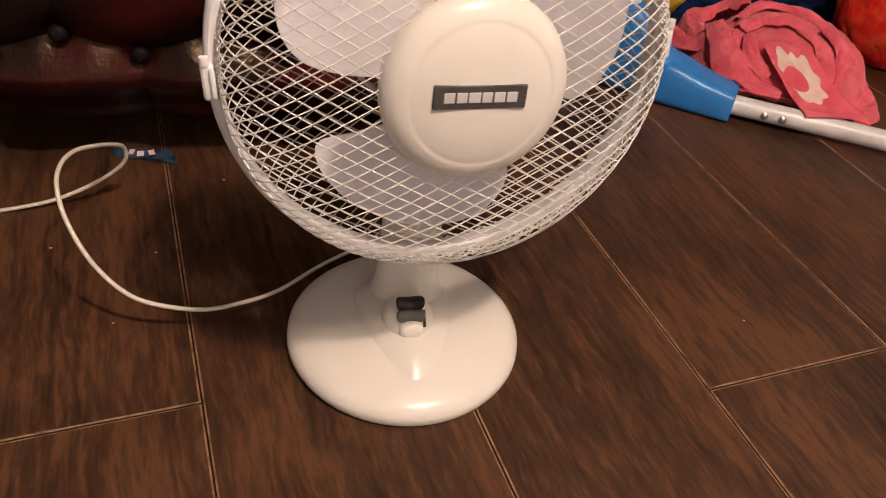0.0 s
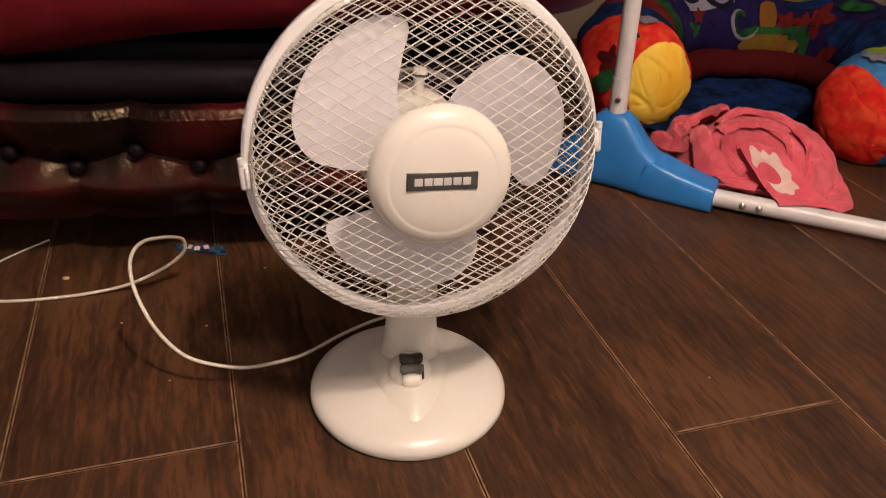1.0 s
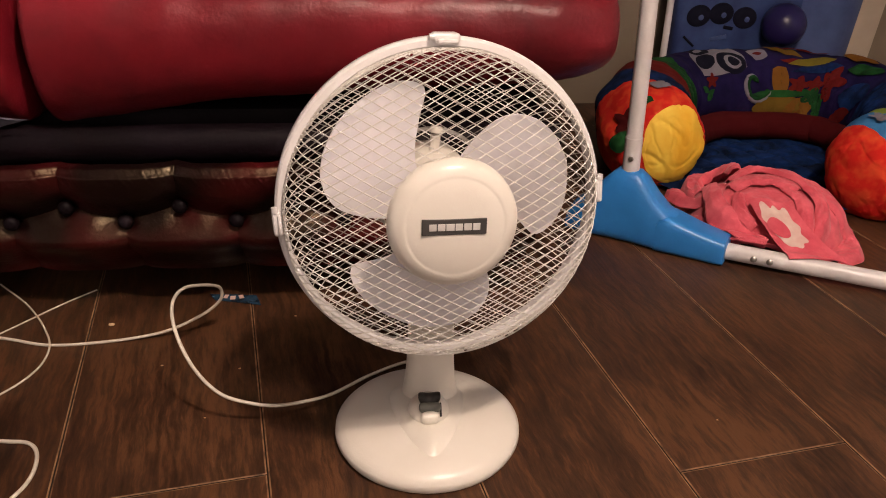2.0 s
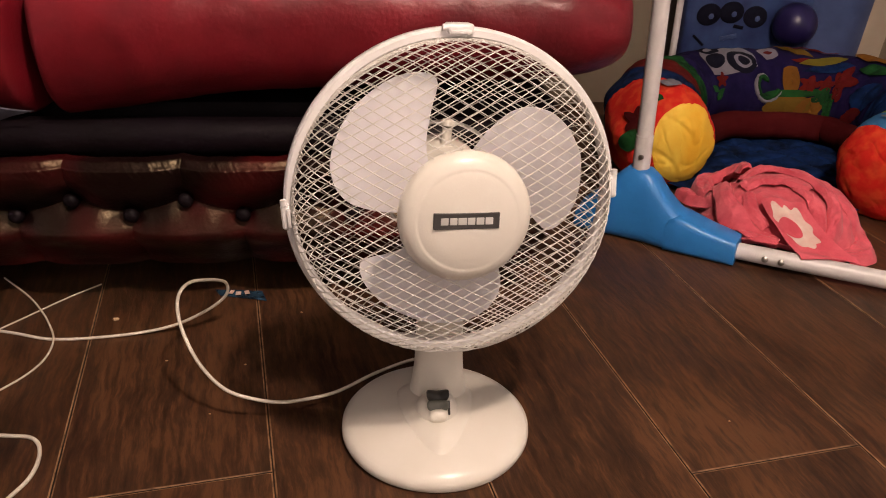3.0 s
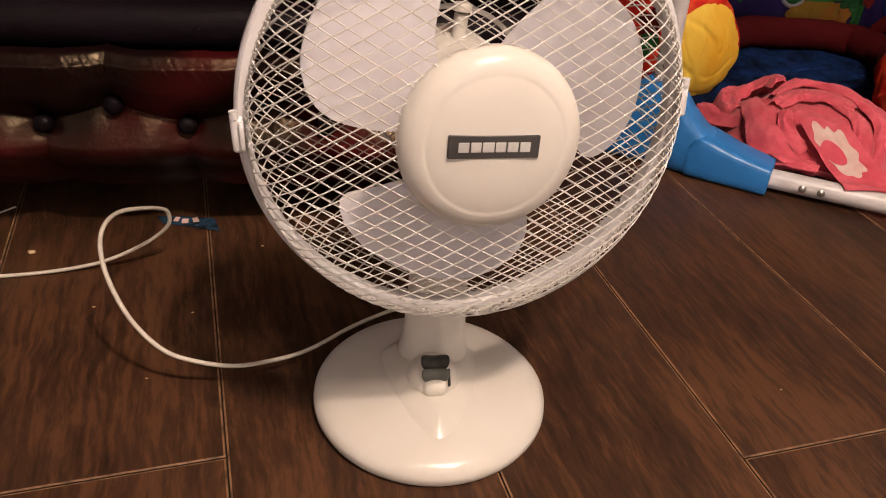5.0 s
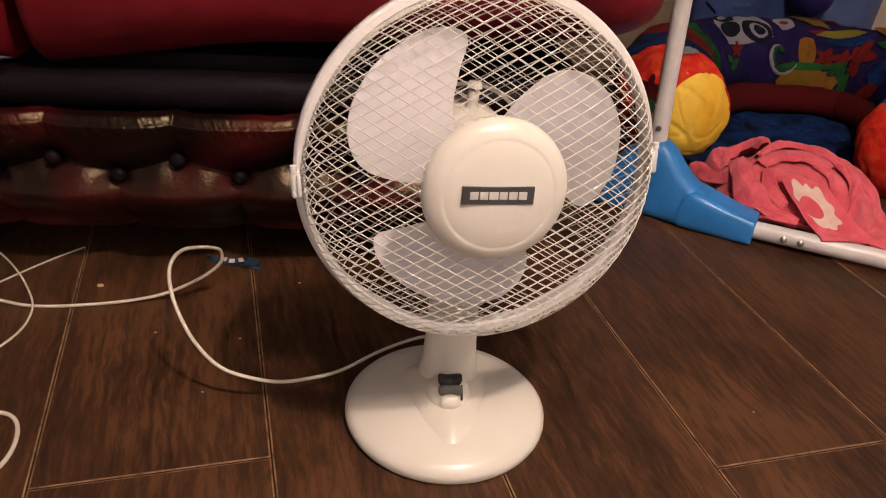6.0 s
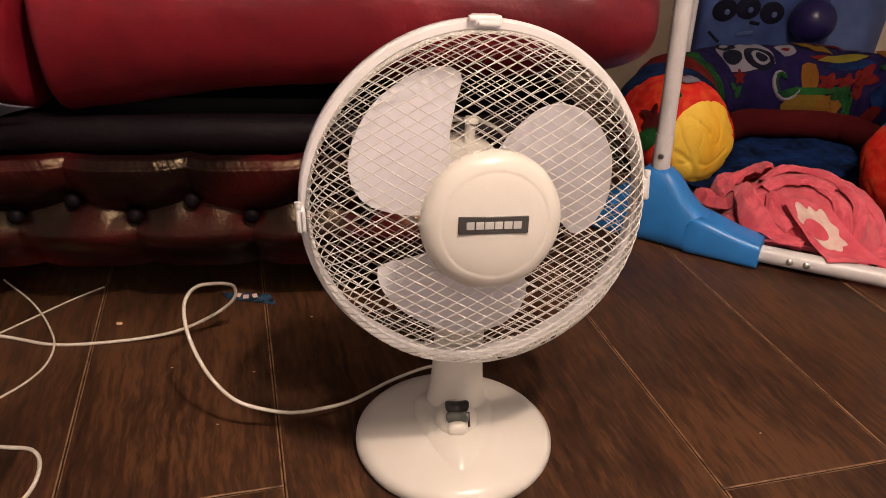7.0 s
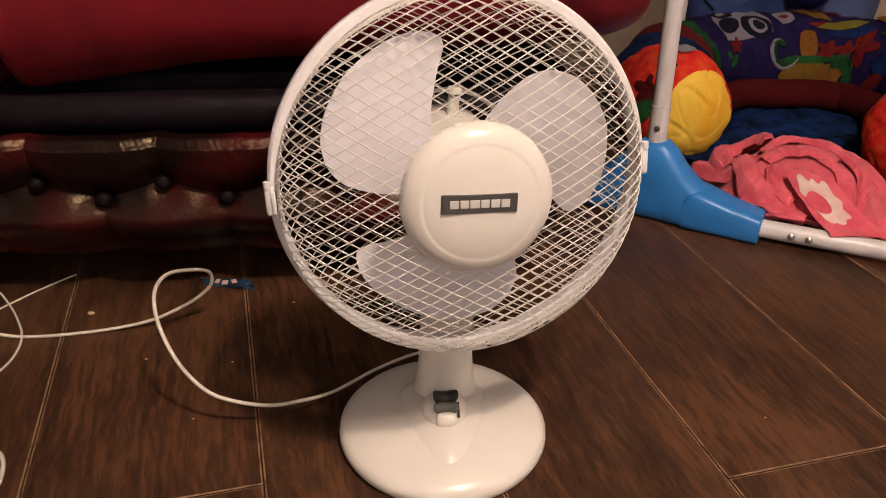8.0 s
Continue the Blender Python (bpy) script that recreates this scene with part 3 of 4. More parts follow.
def stand():
    st = thing("swing_stand", "white tubular baby swing stand with blue plastic foot on floor", "swing frame")
    org = Vector((0.452, 0.573, 0))
    d = Vector((0.82, -0.572, 0)).normalized()
    n = Vector((-d.y, d.x, 0))
    # outline along the foot: distance, top height, half width
    shape = [(-0.115, 0.045, 0.030), (-0.105, 0.062, 0.034), (-0.075, 0.092, 0.037), (-0.04, 0.132, 0.038), (-0.022, 0.150, 0.036), (0.020, 0.150, 0.036), (0.036, 0.138, 0.037), (0.06, 0.108, 0.038),
             (0.085, 0.085, 0.038), (0.115, 0.069, 0.037), (0.15, 0.059, 0.035), (0.185, 0.052, 0.033), (0.205, 0.048, 0.031)]
    bm = bmesh.new()
    rings = []
    for s, h, w in shape:
        ring = []
        for k in range(24):
            a = 2 * math.pi * k / 24
            cx, cz = math.cos(a), math.sin(a)
            px = math.copysign(abs(cx) ** 0.45, cx) * (w if cz < 0 else w * (1 - 0.25 * cz))
            pz = h / 2 + math.copysign(abs(cz) ** 0.45, cz) * h / 2
            ring.append(bm.verts.new(org + d * s + n * px + Vector((0, 0, pz + 0.0005))))
        rings.append(ring)
    for p, q in zip(rings, rings[1:]):
        for k in range(24):
            bm.faces.new((p[k], p[(k + 1) % 24], q[(k + 1) % 24], q[k]))
    bm.faces.new(rings[0])
    bm.faces.new(rings[-1])
    foot = part("foot_cover", bm, M_BLUE, st, "blue moulded plastic foot cover")
    # lower shell of the cover, a little proud
    bm = bmesh.new()
    rings = []
    for s, h, w in [(0.074, 0.066, 0.0400), (0.078, 0.0735, 0.0405), (0.095, 0.0775, 0.0405), (0.115, 0.0715, 0.0395), (0.15, 0.0612, 0.0375), (0.185, 0.0540, 0.0355), (0.207, 0.0495, 0.0335), (0.2085, 0.046, 0.032)]:
        ring = []
        for k in range(24):
            a = 2 * math.pi * k / 24
            cx, cz = math.cos(a), math.sin(a)
            px = math.copysign(abs(cx) ** 0.4, cx) * w
            ring.append(bm.verts.new(org + d * s + n * px + Vector((0, 0, h / 2 + math.copysign(abs(cz) ** 0.4, cz) * h / 2 + 0.0002))))
        rings.append(ring)
    for p, q in zip(rings, rings[1:]):
        for k in range(24):
            bm.faces.new((p[k], p[(k + 1) % 24], q[(k + 1) % 24], q[k]))
    bm.faces.new(rings[0])
    bm.faces.new(rings[-1])
    part("toe_cover", bm, M_BLUE, foot)
    toe = org + d * 0.195 + Vector((0, 0, 0.022))
    td = Vector((0.876, -0.482, 0)).normalized()
    tube = part("floor_tube", sweep(bmesh.new(), [toe, toe + td * 0.3, toe + td * 0.75], 0.0165, 24), M_TUBE, st)
    for s, r in ((0.064, 0.0062), (0.093, 0.0062)):
        at = toe + td * s + Vector((-0.0076, -0.0142, 0.0005))
        part("screw", lathe([(0.0, 0.003), (r * 0.5, 0.0028), (r, 0.001), (r, -0.004)], 16, Matrix.Translation(at) @ Vector((-0.44, -0.82, 0.34)).to_track_quat("Z", "Y").to_matrix().to_4x4()), M_STEEL, tube)
    up = Vector((-0.022, 0.01, 1)).normalized()
    foot_top = org + Vector((0, 0, 0.13))
    pole = part("pole", sweep(bmesh.new(), [foot_top, foot_top + up * 1.1], 0.0158, 24), M_TUBE, st)
    part("pole_sleeve", sweep(bmesh.new(), [foot_top, foot_top + up * 0.085], 0.0172, 24), M_TUBE, pole)
    part("screw", lathe([(0.0, 0.003), (0.004, 0.0025), (0.0055, 0.0), (0.0055, -0.004)], 16, Matrix.Translation(foot_top + up * 0.045 + Vector((-0.008, -0.0155, 0))) @ Vector((-0.45, -0.9, 0)).to_track_quat("Z", "Y").to_matrix().to_4x4()), M_STEEL, pole)
    return st


stand()

# ---- play nest ----
NEST = glide([(0.622, 0.80, 0.104), (0.626, 1.00, 0.103), (0.731, 1.20, 0.103), (0.99, 1.28, 0.103), (1.24, 1.20, 0.103), (1.29, 0.96, 0.103), (1.17, 0.755, 0.10), (0.975, 0.640, 0.098)], 16)


def skewed(s, a):
    """The seams of the bands run at a slant round the tube near its two ends."""
    s = s + 0.016 * math.cos(radians(a - 15)) * smooth01(s / 0.027) * (1 - smooth01((s - 0.032) / 0.06))
    s = s + 0.050 * math.sin(radians(a - 85)) * smooth01((s - 0.03) / 0.08) * (1 - smooth01((s - 0.27) / 0.14))
    return s + 0.020 * math.sin(radians(a - 50)) * smooth01((s - 0.80) / 0.12) * smooth01((1 - s) / 0.03)


def nest_point(s, a, lift=0.0):
    """On the padded tube: s along it from 0 to 1, a degrees round it (0: inward, 90: up)."""
    s = skewed(s, a)
    f = s * (len(NEST) - 1)
    i = min(int(f), len(NEST) - 2)
    p = NEST[i].lerp(NEST[i + 1], f - i)
    way = (NEST[min(i + 2, len(NEST) - 1)] - NEST[max(i - 1, 0)]).normalized()
    side = Vector((way.y, -way.x, 0)).normalized()
    end = min(s, 1 - s) / 0.085
    rad = 0.125 * math.sqrt(max(0.0, 1 - (1 - min(end, 1)) ** 2)) + 0.0004
    ca, sa = math.cos(radians(a)), math.sin(radians(a))
    near_end = smooth01((0.24 - min(s, 1 - s)) / 0.1)
    valley = math.exp(-(noise.noise((s * 7 + 3, ca * 2.6, sa * 2.6)) / 0.09) ** 2) + 0.6 * math.exp(-(noise.noise((s * 16 + 9, ca * 5, sa * 5)) / 0.10) ** 2)
    spot = p + side * rad * ca + Vector((0, 0, rad * sa))
    fine = math.exp(-(noise.noise((ca * 3.2, sa * 3.2, s * 12)) / 0.08) ** 2) + 0.6 * math.exp(-(noise.noise((ca * 7.5, sa * 7.5, s * 20 + 4)) / 0.10) ** 2)
    crease = (-0.0026 * valley - 0.0010 * fine) * near_end + 0.010 * noise.noise((p.x * 9 + ca, p.y * 9, sa * 2.2)) + 0.005 * (1 - near_end) * noise.noise((s * 70, ca * 2.5, sa * 2.5))
    rad = rad + crease * min(end * 2.2, 1) + lift
    # the gathered end caps are crumpled along the axis
    fold = math.exp(-(noise.noise((spot.x * 11 + spot.z * 8, spot.y * 11, spot.z * 7 - spot.x * 5)) / 0.13) ** 2) + 0.5 * math.exp(-(noise.noise((spot.x * 24, spot.y * 20 + 3, spot.z * 15)) / 0.09) ** 2)
    p = p + way * (0.0035 if s < 0.5 else -0.0035) * fold * smooth01((1 - end) / 0.5)
    return p + side * rad * math.cos(radians(a)) + Vector((0, 0, max(rad * math.sin(radians(a)), -p.z + 0.002)))


def nest_band(s0, s1, n=30):
    return sheet(lambda u, v: nest_point(s0 + (s1 - s0) * u, 360 * v), n, 110)


def nest_patch(s, a, ds, da, turn=0.0, shape=lambda t: 1.0, lift=0.0032):
    bm = bmesh.new()
    mid = bm.verts.new(nest_point(s, a, lift))
    rings = []
    for q in (0.15, 0.3, 0.45, 0.6, 0.75, 0.88, 1.0):
        ring = []
        for k in range(40):
            t = 2 * math.pi * k / 40
            x, y = math.cos(t) * shape(t) * q, math.sin(t) * shape(t) * q
            cx, cy = x * math.cos(turn) - y * math.sin(turn) * 0.6, x * math.sin(turn) + y * math.cos(turn)
            ring.append(bm.verts.new(nest_point(s + ds * cx, a + da * cy, lift)))
        rings.append(ring)
    for k in range(40):
        bm.faces.new((mid, rings[0][k], rings[0][(k + 1) % 40]))
        for p, q in zip(rings, rings[1:]):
            bm.faces.new((p[k], p[(k + 1) % 40], q[(k + 1) % 40], q[k]))
    return bm


def leaf(t):
    return 1.0 / (1 + 1.3 * abs(math.sin(t)))


def leaf_wide(t):
    return 1.0 / (1 + 0.55 * abs(math.sin(t)))


def disc(t):
    return 1.0


def soft_square(t):
    return 0.86 / max(abs(math.cos(t)), abs(math.sin(t))) ** 0.55


def bloom(t):
    return 0.78 + 0.22 * math.cos(5 * t)


def play_nest():
    ne = thing("play_nest", "colourful padded fabric baby play nest with jungle print on the floor", "play mat")
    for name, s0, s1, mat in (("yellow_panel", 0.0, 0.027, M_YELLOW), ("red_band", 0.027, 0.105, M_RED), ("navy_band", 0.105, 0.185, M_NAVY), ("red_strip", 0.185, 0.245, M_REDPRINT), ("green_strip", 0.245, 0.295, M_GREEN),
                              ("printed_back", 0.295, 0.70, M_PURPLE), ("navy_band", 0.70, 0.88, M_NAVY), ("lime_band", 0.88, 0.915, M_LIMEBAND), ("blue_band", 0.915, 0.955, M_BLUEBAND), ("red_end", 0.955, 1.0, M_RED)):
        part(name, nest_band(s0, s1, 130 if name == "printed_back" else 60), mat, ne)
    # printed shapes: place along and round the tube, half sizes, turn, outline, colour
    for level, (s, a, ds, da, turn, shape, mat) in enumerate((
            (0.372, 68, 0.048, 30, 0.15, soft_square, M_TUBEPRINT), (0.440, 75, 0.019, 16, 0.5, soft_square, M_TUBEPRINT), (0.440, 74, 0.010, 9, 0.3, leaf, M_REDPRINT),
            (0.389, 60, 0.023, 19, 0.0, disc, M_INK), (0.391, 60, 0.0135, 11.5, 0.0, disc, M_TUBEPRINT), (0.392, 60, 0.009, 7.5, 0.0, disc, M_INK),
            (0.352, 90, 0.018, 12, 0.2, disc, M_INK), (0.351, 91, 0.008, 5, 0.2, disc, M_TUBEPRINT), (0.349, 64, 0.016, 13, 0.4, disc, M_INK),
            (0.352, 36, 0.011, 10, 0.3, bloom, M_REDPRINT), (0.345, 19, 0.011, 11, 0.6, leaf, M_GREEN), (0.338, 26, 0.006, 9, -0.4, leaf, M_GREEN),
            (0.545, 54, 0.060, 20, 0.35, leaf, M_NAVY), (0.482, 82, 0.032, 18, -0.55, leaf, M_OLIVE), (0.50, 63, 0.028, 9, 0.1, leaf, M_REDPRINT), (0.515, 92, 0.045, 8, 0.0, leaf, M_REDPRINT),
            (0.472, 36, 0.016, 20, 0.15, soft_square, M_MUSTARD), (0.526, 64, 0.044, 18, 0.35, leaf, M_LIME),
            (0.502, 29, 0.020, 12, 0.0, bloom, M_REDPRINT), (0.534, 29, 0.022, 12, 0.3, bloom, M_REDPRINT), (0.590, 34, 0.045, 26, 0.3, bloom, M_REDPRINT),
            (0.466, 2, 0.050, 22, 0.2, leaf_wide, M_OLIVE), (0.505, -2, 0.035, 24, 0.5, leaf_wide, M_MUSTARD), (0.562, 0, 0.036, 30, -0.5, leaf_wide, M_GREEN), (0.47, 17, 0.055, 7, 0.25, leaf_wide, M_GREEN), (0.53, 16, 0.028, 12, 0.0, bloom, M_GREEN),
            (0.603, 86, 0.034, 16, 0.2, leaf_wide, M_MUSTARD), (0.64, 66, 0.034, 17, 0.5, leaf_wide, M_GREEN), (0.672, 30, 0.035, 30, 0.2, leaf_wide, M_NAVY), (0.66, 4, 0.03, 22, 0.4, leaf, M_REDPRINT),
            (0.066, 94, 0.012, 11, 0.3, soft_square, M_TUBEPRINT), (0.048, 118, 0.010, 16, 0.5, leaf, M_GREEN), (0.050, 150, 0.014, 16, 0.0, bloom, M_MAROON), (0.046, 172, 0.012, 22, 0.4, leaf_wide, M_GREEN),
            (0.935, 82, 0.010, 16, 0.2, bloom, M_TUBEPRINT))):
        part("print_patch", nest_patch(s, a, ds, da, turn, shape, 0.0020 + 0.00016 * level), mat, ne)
    for grow, dip, thick, mat in ((0.0052, 0.0, 0.0075, M_GREEN), (0.0060, -0.0008, 0.0070, M_TUBEPRINT)):
        curl = [nest_point(0.424 + grow * t * math.cos(t), 30 + 800 * grow * t * math.sin(t), dip) for t in (0.6 + 0.16 * k for k in range(34))]
        part("print_patch", sweep(bmesh.new(), curl, thick, 10), mat, ne, "curled print")
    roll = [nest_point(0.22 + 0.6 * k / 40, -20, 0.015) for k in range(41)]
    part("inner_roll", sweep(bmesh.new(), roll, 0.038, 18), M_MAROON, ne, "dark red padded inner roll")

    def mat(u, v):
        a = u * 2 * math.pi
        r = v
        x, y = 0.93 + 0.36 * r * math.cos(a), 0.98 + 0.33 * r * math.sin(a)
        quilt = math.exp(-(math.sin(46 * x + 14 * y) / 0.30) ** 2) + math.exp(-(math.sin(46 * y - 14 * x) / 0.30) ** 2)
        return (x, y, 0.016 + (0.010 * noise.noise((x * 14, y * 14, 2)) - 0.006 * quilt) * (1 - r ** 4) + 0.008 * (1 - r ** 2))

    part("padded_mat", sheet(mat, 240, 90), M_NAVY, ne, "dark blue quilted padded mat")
    return ne


play_nest()

# ---- cloth ----


def cloth_height(x, y):
    """The crumpled heap under the folds, dropping on to the tube in front of it."""
    p, q = (x - 0.757) * 0.876 - (y - 0.590) * 0.482, (x - 0.757) * 0.482 + (y - 0.590) * 0.876
    r = math.hypot(p / 0.172, q / 0.172)
    z = 0.104 * max(0.0, 1 - r ** 2.4) ** 0.6
    rise = smooth01((1.05 - r) / 0.22)
    # sharp-backed creases that run out from the middle, and finer ones across them
    z += (0.017 * (0.35 - abs(noise.noise((p * 11 + q * 5, q * 7, 1.3)))) + 0.007 * (0.3 - abs(noise.noise((p * 25, q * 25 + p * 12, 4.1))))) * rise
    tube = (x - 0.607) * 0.482 + (y - 0.463) * 0.876
    over = 0.0425 * smooth01((0.045 - abs(tube)) / 0.024)
    return max(z * rise, 0.003, over)


def cloth_point(u, v, lift=0.0):
    a = u * 2 * math.pi
    # drawn-out corners of the sheet
    corner = 0.12 * math.exp(-((math.degrees(a) - 165) / 14) ** 2) + 0.10 * math.exp(-((math.degrees(a) - 248) / 11) ** 2)
    r = v * (0.98 + corner + 0.03 * math.sin(5 * a + 0.5) + 0.025 * math.sin(9 * a))
    p, q = 0.172 * r * math.cos(a), 0.172 * r * math.sin(a)
    x, y = 0.757 + p * 0.876 + q * 0.482, 0.590 - p * 0.482 + q * 0.876
    z = cloth_height(x, y)
    drop = 0.5 * z * smooth01((v - 0.75) / 0.25)
    return (x - drop * 0.25 * math.cos(a), y - drop * 0.25 * math.sin(a), z + lift)


pink = thing("pink_cloth", "crumpled coral pink cotton cloth with white print on floor", "cloth", pose(0.007, -0.002, 0))
part("fabric", sheet(cloth_point, 240, 130, 0.0014), M_PINK, pink)


def fold_band(bm, ctrl, width, lift, flip, base=0.012):
    """A flat-backed fold of the cloth over the heap: tucked in along one edge, free along the other."""
    line = glide([(x, y, 0) for x, y in ctrl], 16)
    n, across = len(line), 18
    high = [max(cloth_height(p.x, p.y), base) for p in line]
    high = [sum(high[max(0, i - 7):i + 8]) / len(high[max(0, i - 7):i + 8]) for i in range(n)]
    rows = []
    for i, p in enumerate(line):
        way = (line[min(i + 1, n - 1)] - line[max(i - 1, 0)]).normalized()
        side = Vector((-way.y, way.x, 0)) * flip
        taper = 0.30 + 0.70 * math.sqrt(max(0.0, math.sin(math.pi * (0.05 + 0.90 * i / (n - 1)))))
        wide = width * taper * (1 + 0.22 * noise.noise((i * 0.13, width * 50, 2)))
        row = []
        for k in range(across + 1):
            t = k / across
            off = (t - 0.5) * wide
            shape = smooth01(t / 0.32) * (1 - 0.42 * smooth01((t - 0.72) / 0.28))
            crease = 0.0045 * (0.3 - abs(noise.noise((p.x * 34 + k * 0.16, p.y * 34, width * 60)))) + 0.002 * noise.noise((i * 0.35, k * 0.5, lift * 90))
            ground = max(cloth_height(p.x + side.x * off, p.y + side.y * off), 0.004)
            body = 0.5 * high[i] + 0.5 * min(max(ground, base), high[i] + 0.01)
            z = body + lift * taper * shape + crease * shape - 0.007 * (1 - smooth01(t / 0.18))
            row.append(bm.verts.new((p.x + side.x * off, p.y + side.y * off, max(z, 0.004))))
        rows.append(row)
    under = [[bm.verts.new((v.co.x, v.co.y, v.co.z - 0.0018)) for v in row] for row in rows]
    for i in range(n - 1):
        for k in range(across):
            bm.faces.new((rows[i][k], rows[i + 1][k], rows[i + 1][k + 1], rows[i][k + 1]))
            bm.faces.new((under[i][k], under[i][k + 1], under[i + 1][k + 1], under[i + 1][k]))
    rim = [(i, 0) for i in range(n)] + [(n - 1, k) for k in range(1, across + 1)] + [(i, across) for i in range(n - 2, -1, -1)] + [(0, k) for k in range(across - 1, 0, -1)]
    for (i, k), (i2, k2) in zip(rim, rim[1:] + rim[:1]):
        bm.faces.new((rows[i][k], under[i][k], under[i2][k2], rows[i2][k2]))


for ctrl, width, lift, flip, base in (
        (((0.70, 0.69), (0.765, 0.705), (0.840, 0.650), (0.885, 0.570), (0.900, 0.505)), 0.064, 0.010, -1, 0.012),
        (((0.584, 0.700), (0.596, 0.672), (0.612, 0.640), (0.632, 0.595)), 0.046, 0.014, 1, 0.045),
        (((0.616, 0.625), (0.616, 0.668), (0.640, 0.705), (0.680, 0.708), (0.705, 0.680), (0.700, 0.645)), 0.052, 0.042, -1, 0.04),
        (((0.598, 0.600), (0.611, 0.535), (0.627, 0.495), (0.650, 0.463), (0.684, 0.441)), 0.030, 0.010, -1, 0.012),
        (((0.648, 0.632), (0.632, 0.570), (0.634, 0.520), (0.654, 0.476), (0.690, 0.446)), 0.052, 0.018, -1, 0.012),
        (((0.672, 0.560), (0.662, 0.515), (0.676, 0.475)), 0.034, 0.014, -1, 0.012),
        (((0.664, 0.585), (0.704, 0.602), (0.750, 0.592), (0.790, 0.545)), 0.056, 0.014, -1, 0.012),
        (((0.672, 0.612), (0.735, 0.655), (0.786, 0.630), (0.818, 0.565), (0.822, 0.503), (0.797, 0.455), (0.768, 0.428)), 0.036, 0.020, -1, 0.012),
        (((0.765, 0.56), (0.782, 0.510), (0.772, 0.465), (0.757, 0.440)), 0.040, 0.010, -1, 0.012),
        (((0.845, 0.580), (0.872, 0.520), (0.888, 0.485), (0.862, 0.446), (0.820, 0.425)), 0.056, 0.012, -1, 0.012)):
    bm = bmesh.new()
    fold_band(bm, ctrl, width, lift, flip, base)
    part("fold", bm, M_PINK, pink)

FLAP = glide([(0.705, 0.505, 0.110), (0.712, 0.462, 0.088), (0.728, 0.433, 0.064), (0.744, 0.410, 0.047), (0.752, 0.392, 0.040), (0.757, 0.381, 0.028), (0.760, 0.375, 0.014)], 10)


def flap_point(u, v, lift=0.0):
    """The hanging corner of the cloth that lies over the tube: u down it, v across."""
    f = u * (len(FLAP) - 1) * (0.88 + 0.07 * math.sin(v * 4.2 + 0.4) + 0.05 * noise.noise((v * 6, 2, 1)) - 0.10 * max(0.0, v - 0.7))
    i = min(int(f), len(FLAP) - 2)
    p = FLAP[i].lerp(FLAP[i + 1], f - i)
    wide = 0.074 + 0.040 * u
    off = (v - 0.46) * wide
    wave = 0.004 * math.sin(v * 7 + u * 3) + 0.003 * noise.noise((u * 5, v * 5, 4))
    x, y = p.x + 0.97 * off, p.y - 0.24 * off
    z = max(p.z + wave * (1 - 0.7 * u) - 0.014 * abs(v - 0.5) * (1 - u), 0.005)
    # it rests on the tube
    across = (x - 0.607) * 0.482 + (y - 0.463) * 0.876
    if abs(across) < 0.0205:
        z = max(z, 0.0215 + math.sqrt(0.0205 ** 2 - across ** 2))
    return (x, y - 0.4 * lift, z + lift)


part("flap", sheet(flap_point, 60, 30, 0.0014), M_PINK, pink)


def flap_print(u0, v0, du, dv, shape, mat, lift):
    def f(u, v):
        t = u * 2 * math.pi
        q = v * shape(t)
        return flap_point(u0 + du * q * math.sin(t), v0 + dv * q * math.cos(t), lift)
    return part("print_patch", sheet(f, 60, 16), mat, pink)


flap_print(0.28, 0.42, 0.25, 0.40, lambda t: (0.84 + 0.07 * math.cos(9 * t) + 0.07 * math.cos(3 * t + 1)) / max(abs(math.cos(t)), abs(math.sin(t))) ** 0.7, M_PRINT, 0.0022)
flap_print(0.29, 0.27, 0.115, 0.21, lambda t: 1.0 + 0.10 * math.cos(2 * t + 0.8), M_PINK, 0.0034)

# ---- things behind ----
box = thing("toy_box", "light blue plastic toy box with dark round decals by wall", "toy box")
part("body", block((0.44, 0.10, 0.50), Matrix.Translation((1.06, 1.48, 0.251)), 0.02, 3), M_SKY, box)
part("end_panel", sheet(lambda u, v: (1.18 + 0.21 * u + 0.05 * v * u, 1.50 - 0.085 * math.sin(math.pi * (0.12 + 0.76 * u)), 0.003 + 0.52 * v), 30, 12, 0.012), M_SKYPALE, box, "pale blue curved end panel")
for x, z, tilt in ((0.905, 0.296, 12), (0.973, 0.303, 0), (1.046, 0.291, -8)):
    decal = part("decal", lathe([(0.0, 0.004), (0.030, 0.003), (0.034, 0.0)], 28, pose(x, 1.429, z, 90, 0, 0) @ pose(0, 0, 0, 0, 0, tilt) @ Matrix.Diagonal((1.08, 0.92, 1, 1))), M_INK, box, "dark round decal")
    # pale disc painted on as the decal's highlight
    part("decal_highlight", lathe([(0.0, 0.0054), (0.007, 0.0046), (0.009, 0.003)], 20, pose(x + 0.006, 1.429, z - 0.004, 90, 0, 0)), M_SKYPALE, decal)
for x, z, w, h, tilt in ((0.885, 0.222, 0.045, 0.007, 40), (0.975, 0.232, 0.05, 0.012, -12), (1.00, 0.262, 0.030, 0.010, 10)):
    part("print_stripe", block((w, 0.004, h), pose(x, 1.4288, z, 0, tilt, 0), 0.0012, 2), M_INK if w < 0.046 else M_SKYPALE, box)
# a purple ball, set against the front of the box
ball = bmesh.new()
bmesh.ops.create_uvsphere(ball, u_segments=40, v_segments=24, radius=0.062)
bmesh.ops.transform(ball, matrix=Matrix.Translation((1.150, 1.39, 0.278)), verts=ball.verts)
part("purple_ball", ball, M_GLOSS, box, "shiny round purple ball")

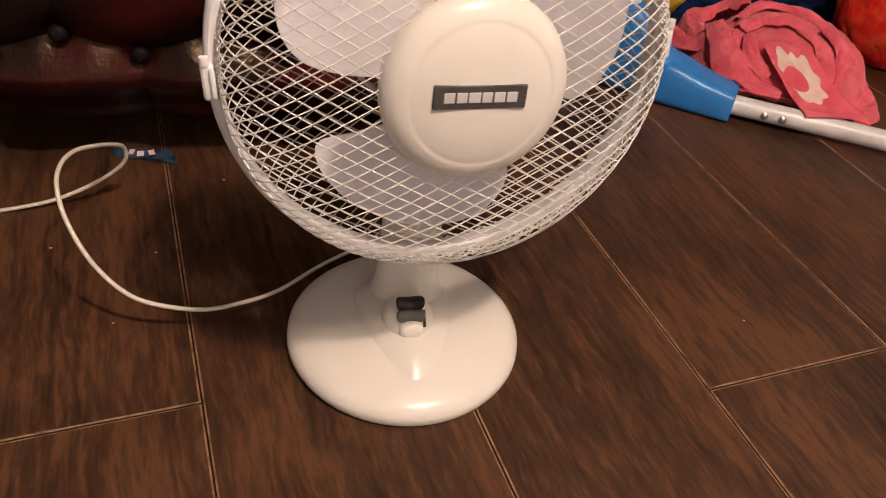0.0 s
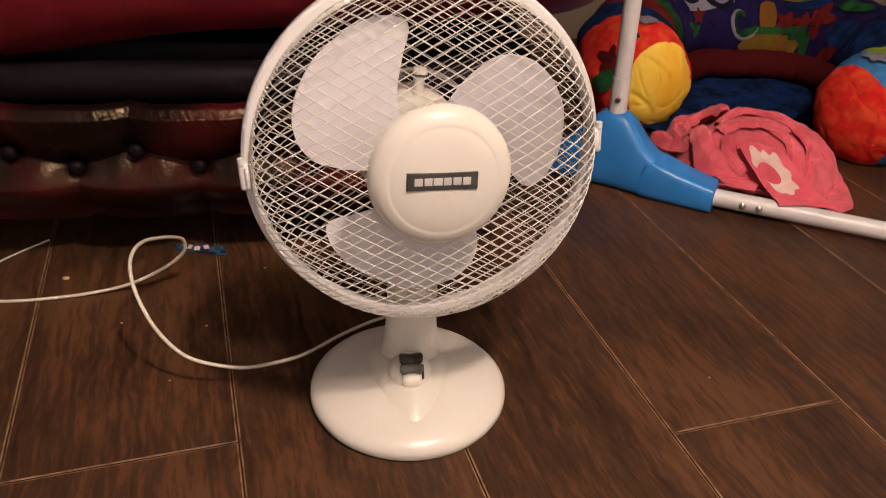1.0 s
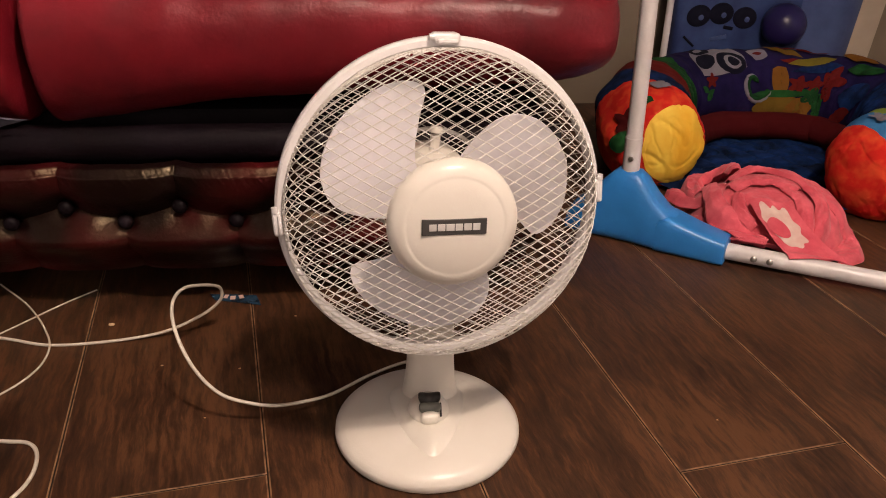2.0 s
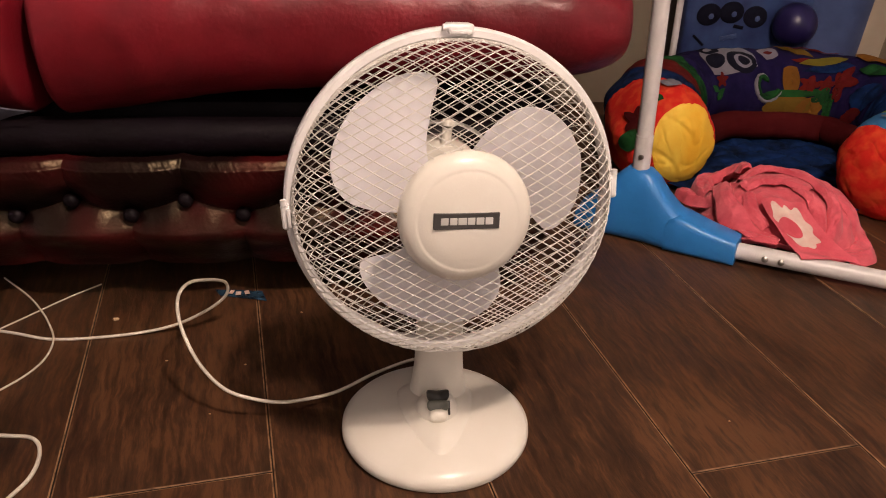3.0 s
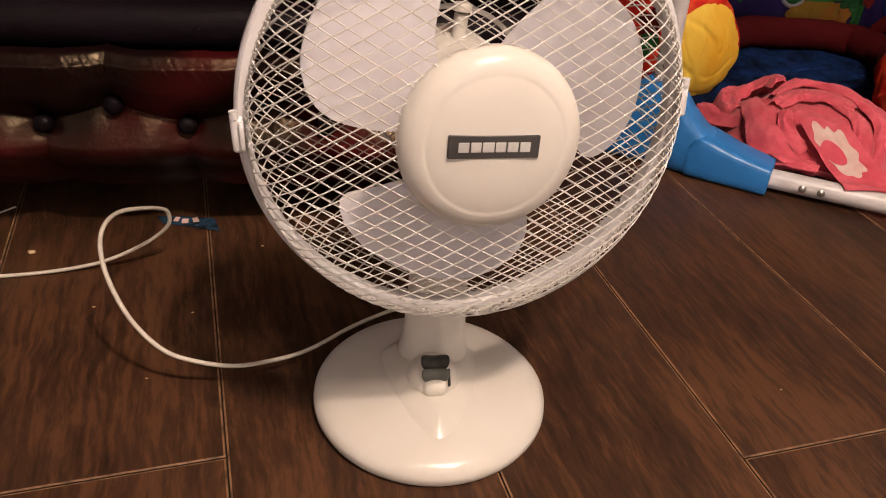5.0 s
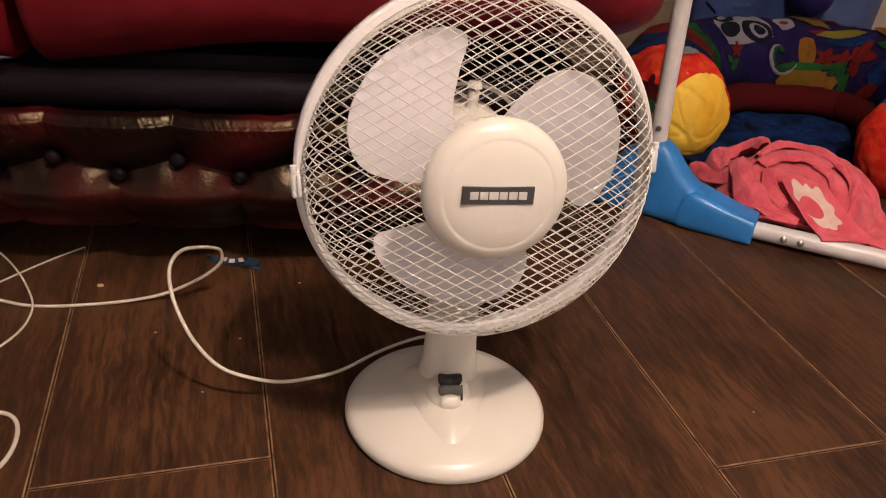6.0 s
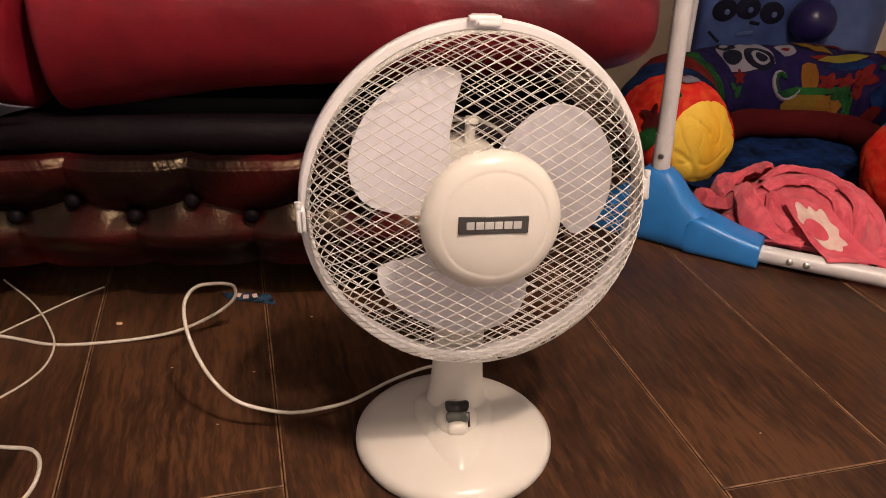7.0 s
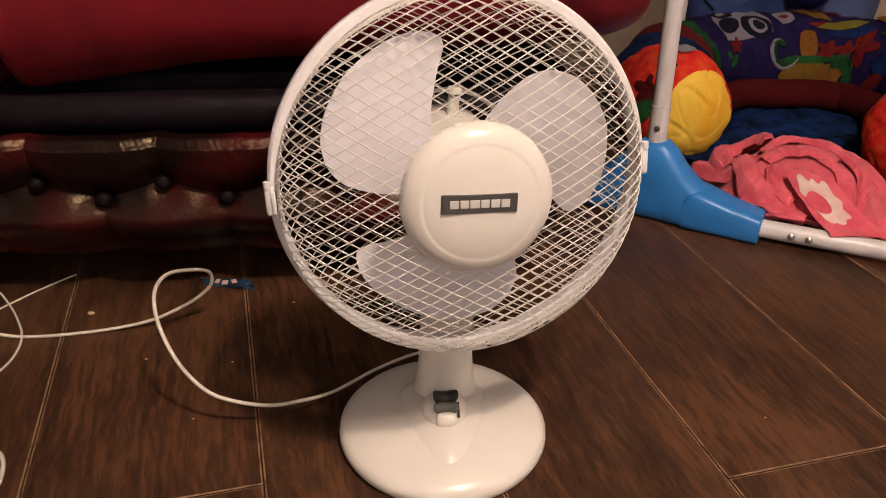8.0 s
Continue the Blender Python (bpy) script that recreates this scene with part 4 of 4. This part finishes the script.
board = thing("cream_board", "cream painted narrow board standing on edge beside toy box", "board")
part("plank", block((0.085, 0.03, 0.80), pose(1.45, 1.46, 0.402, 0, 5, 0), 0.004, 2), M_CREAM, board)

rear = thing("rear_pole", "white metal pole standing behind the play nest", "pole")
part("tube", sweep(bmesh.new(), [(0.822, 1.45, 0.001), (0.822, 1.45, 1.1)], 0.010, 20), M_TUBE, rear)

single("grey_cloth", sheet(lambda u, v: (-0.665 + u * (0.112 - 0.060 * v), 0.288 + 0.010 * v + 0.004 * math.sin(u * 9), 0.350 - 0.040 * v * (1 - 0.6 * u) + 0.006 * math.sin(u * 5)), 24, 14, 0.003),
       M_GREYCLOTH, "small grey cloth tucked under the sofa cushion", "cloth")

packet = thing("plastic_packet", "small blue plastic packet with white marks on the floor", "packet")
part("film", sheet(lambda u, v: (-0.350 + 0.081 * u + 0.012 * v, 0.371 - 0.008 * u - 0.034 * v * (0.6 + 0.4 * u), 0.002 + 0.003 * abs(noise.noise((u * 6, v * 4, 2)))), 30, 10, 0.0006), M_PACKET, packet)
for k, (x, y, w) in enumerate(((-0.319, 0.355, 0.007), (-0.307, 0.350, 0.009), (-0.293, 0.353, 0.008))):
    part("white_mark", block((w, 0.012, 0.0006), pose(x, y, 0.0058, 0, 0, -10 + 14 * k), 0.0002, 1), M_PRINT, packet)

rng = random.Random(5)
for x, y, r in ((-0.491, 0.279, 0.0035), (-0.385, 0.159, 0.0016), (-0.268, 0.144, 0.0016), (-0.196, 0.292, 0.0016), (-0.30, 0.03, 0.0012), (0.41, -0.02, 0.0012)):
    bm = bmesh.new()
    bmesh.ops.create_icosphere(bm, subdivisions=1, radius=r)
    for v in bm.verts:
        v.co = Vector((v.co.x * 1.5, v.co.y, v.co.z * 0.6)) * rng.uniform(0.7, 1.25) + Vector((x, y, r * 0.6))
    single("crumb", bm, M_CRUMB, "tiny pale crumb lying on the wooden floor", "crumb", group="crumbs on the floor")

# ---- floor planks ----
EDGES = [-2.765, -2.51, -2.255] + [-2.0, -1.745, -1.49, -1.235, -0.98, -0.727, -0.471, -0.2145, 0.0415, 0.296, 0.547, 0.802, 1.047, 1.302, 1.557, 1.812, 2.067, 2.32] + [2.575, 2.83, 3.085, 3.34]
CROSS = [0.2, -0.3, 0.5, 0.1, -0.5, 0.3, -0.2, 0.45, -0.62, -0.0515, -0.50, -0.40, -0.1685, -0.36, 0.62, -0.1, 0.4, -0.3, 0.2, 0.5, -0.1, 0.3, -0.4, 0.15]
LONG = 1.22
ROOM = ((-1.95, 2.05), (-2.10, 1.55))


def plank_mesh(width, at):
    """One plank with bevelled edges, cut off where it meets the walls; at: its place, or None for a whole one."""
    bm = bmesh.new()
    w, h, c = width / 2 - 0.0009, LONG / 2 - 0.0008, 0.0019
    low = [bm.verts.new((x, y, -0.007)) for x, y in ((-w, -h), (w, -h), (w, h), (-w, h))]
    mid = [bm.verts.new((x, y, -0.0007)) for x, y in ((-w, -h), (w, -h), (w, h), (-w, h))]
    top = [bm.verts.new((x, y, 0.0)) for x, y in ((-w + c, -h + c), (w - c, -h + c), (w - c, h - c), (-w + c, h - c))]
    for a, b in ((low, mid), (mid, top)):
        for i in range(4):
            bm.faces.new((a[i], a[(i + 1) % 4], b[(i + 1) % 4], b[i]))
    bm.faces.new(top)
    bm.normal_update()
    if at is not None:
        back = at.inverted()
        for axis in (0, 1):
            for k, sign in ((0, -1), (1, 1)):
                co, no = Vector((0, 0, 0)), Vector((0, 0, 0))
                co[axis], no[axis] = ROOM[axis][k], sign
                bmesh.ops.bisect_plane(bm, geom=bm.verts[:] + bm.edges[:] + bm.faces[:], plane_co=back @ co, plane_no=back.to_3x3() @ no, clear_outer=True)
    if not bm.faces:
        bm.free()
        return None
    me = mesh_of(bm, "plank", M_FLOOR, False)
    me.materials.append(M_BEVEL)
    me.materials.append(M_SUB)
    for face in me.polygons:
        face.material_index = 0 if abs(face.normal.z) > 0.98 else (1 if face.normal.z > 0.2 else 2)
    return me


whole = {}
for (u0, u1), cross in zip(zip(EDGES, EDGES[1:]), CROSS):
    for k in (-3, -2, -1, 0, 1):
        at = TURNED @ pose((u0 + u1) / 2, cross + (k + 0.5) * LONG, 0)
        ends = [at @ Vector((x * (u1 - u0) / 2, y * LONG / 2, 0)) for x in (-1, 1) for y in (-1, 1)]
        inside = [ROOM[0][0] < p.x < ROOM[0][1] and ROOM[1][0] < p.y < ROOM[1][1] for p in ends]
        if all(inside):
            key = round(u1 - u0, 4)
            if key not in whole:
                whole[key] = plank_mesh(u1 - u0, None)
            me = whole[key]
        else:
            me = plank_mesh(u1 - u0, at)
        if me is None:
            continue
        ob = new("plank", me)
        ob.parent = FLOOR
        ob.matrix_basis = at
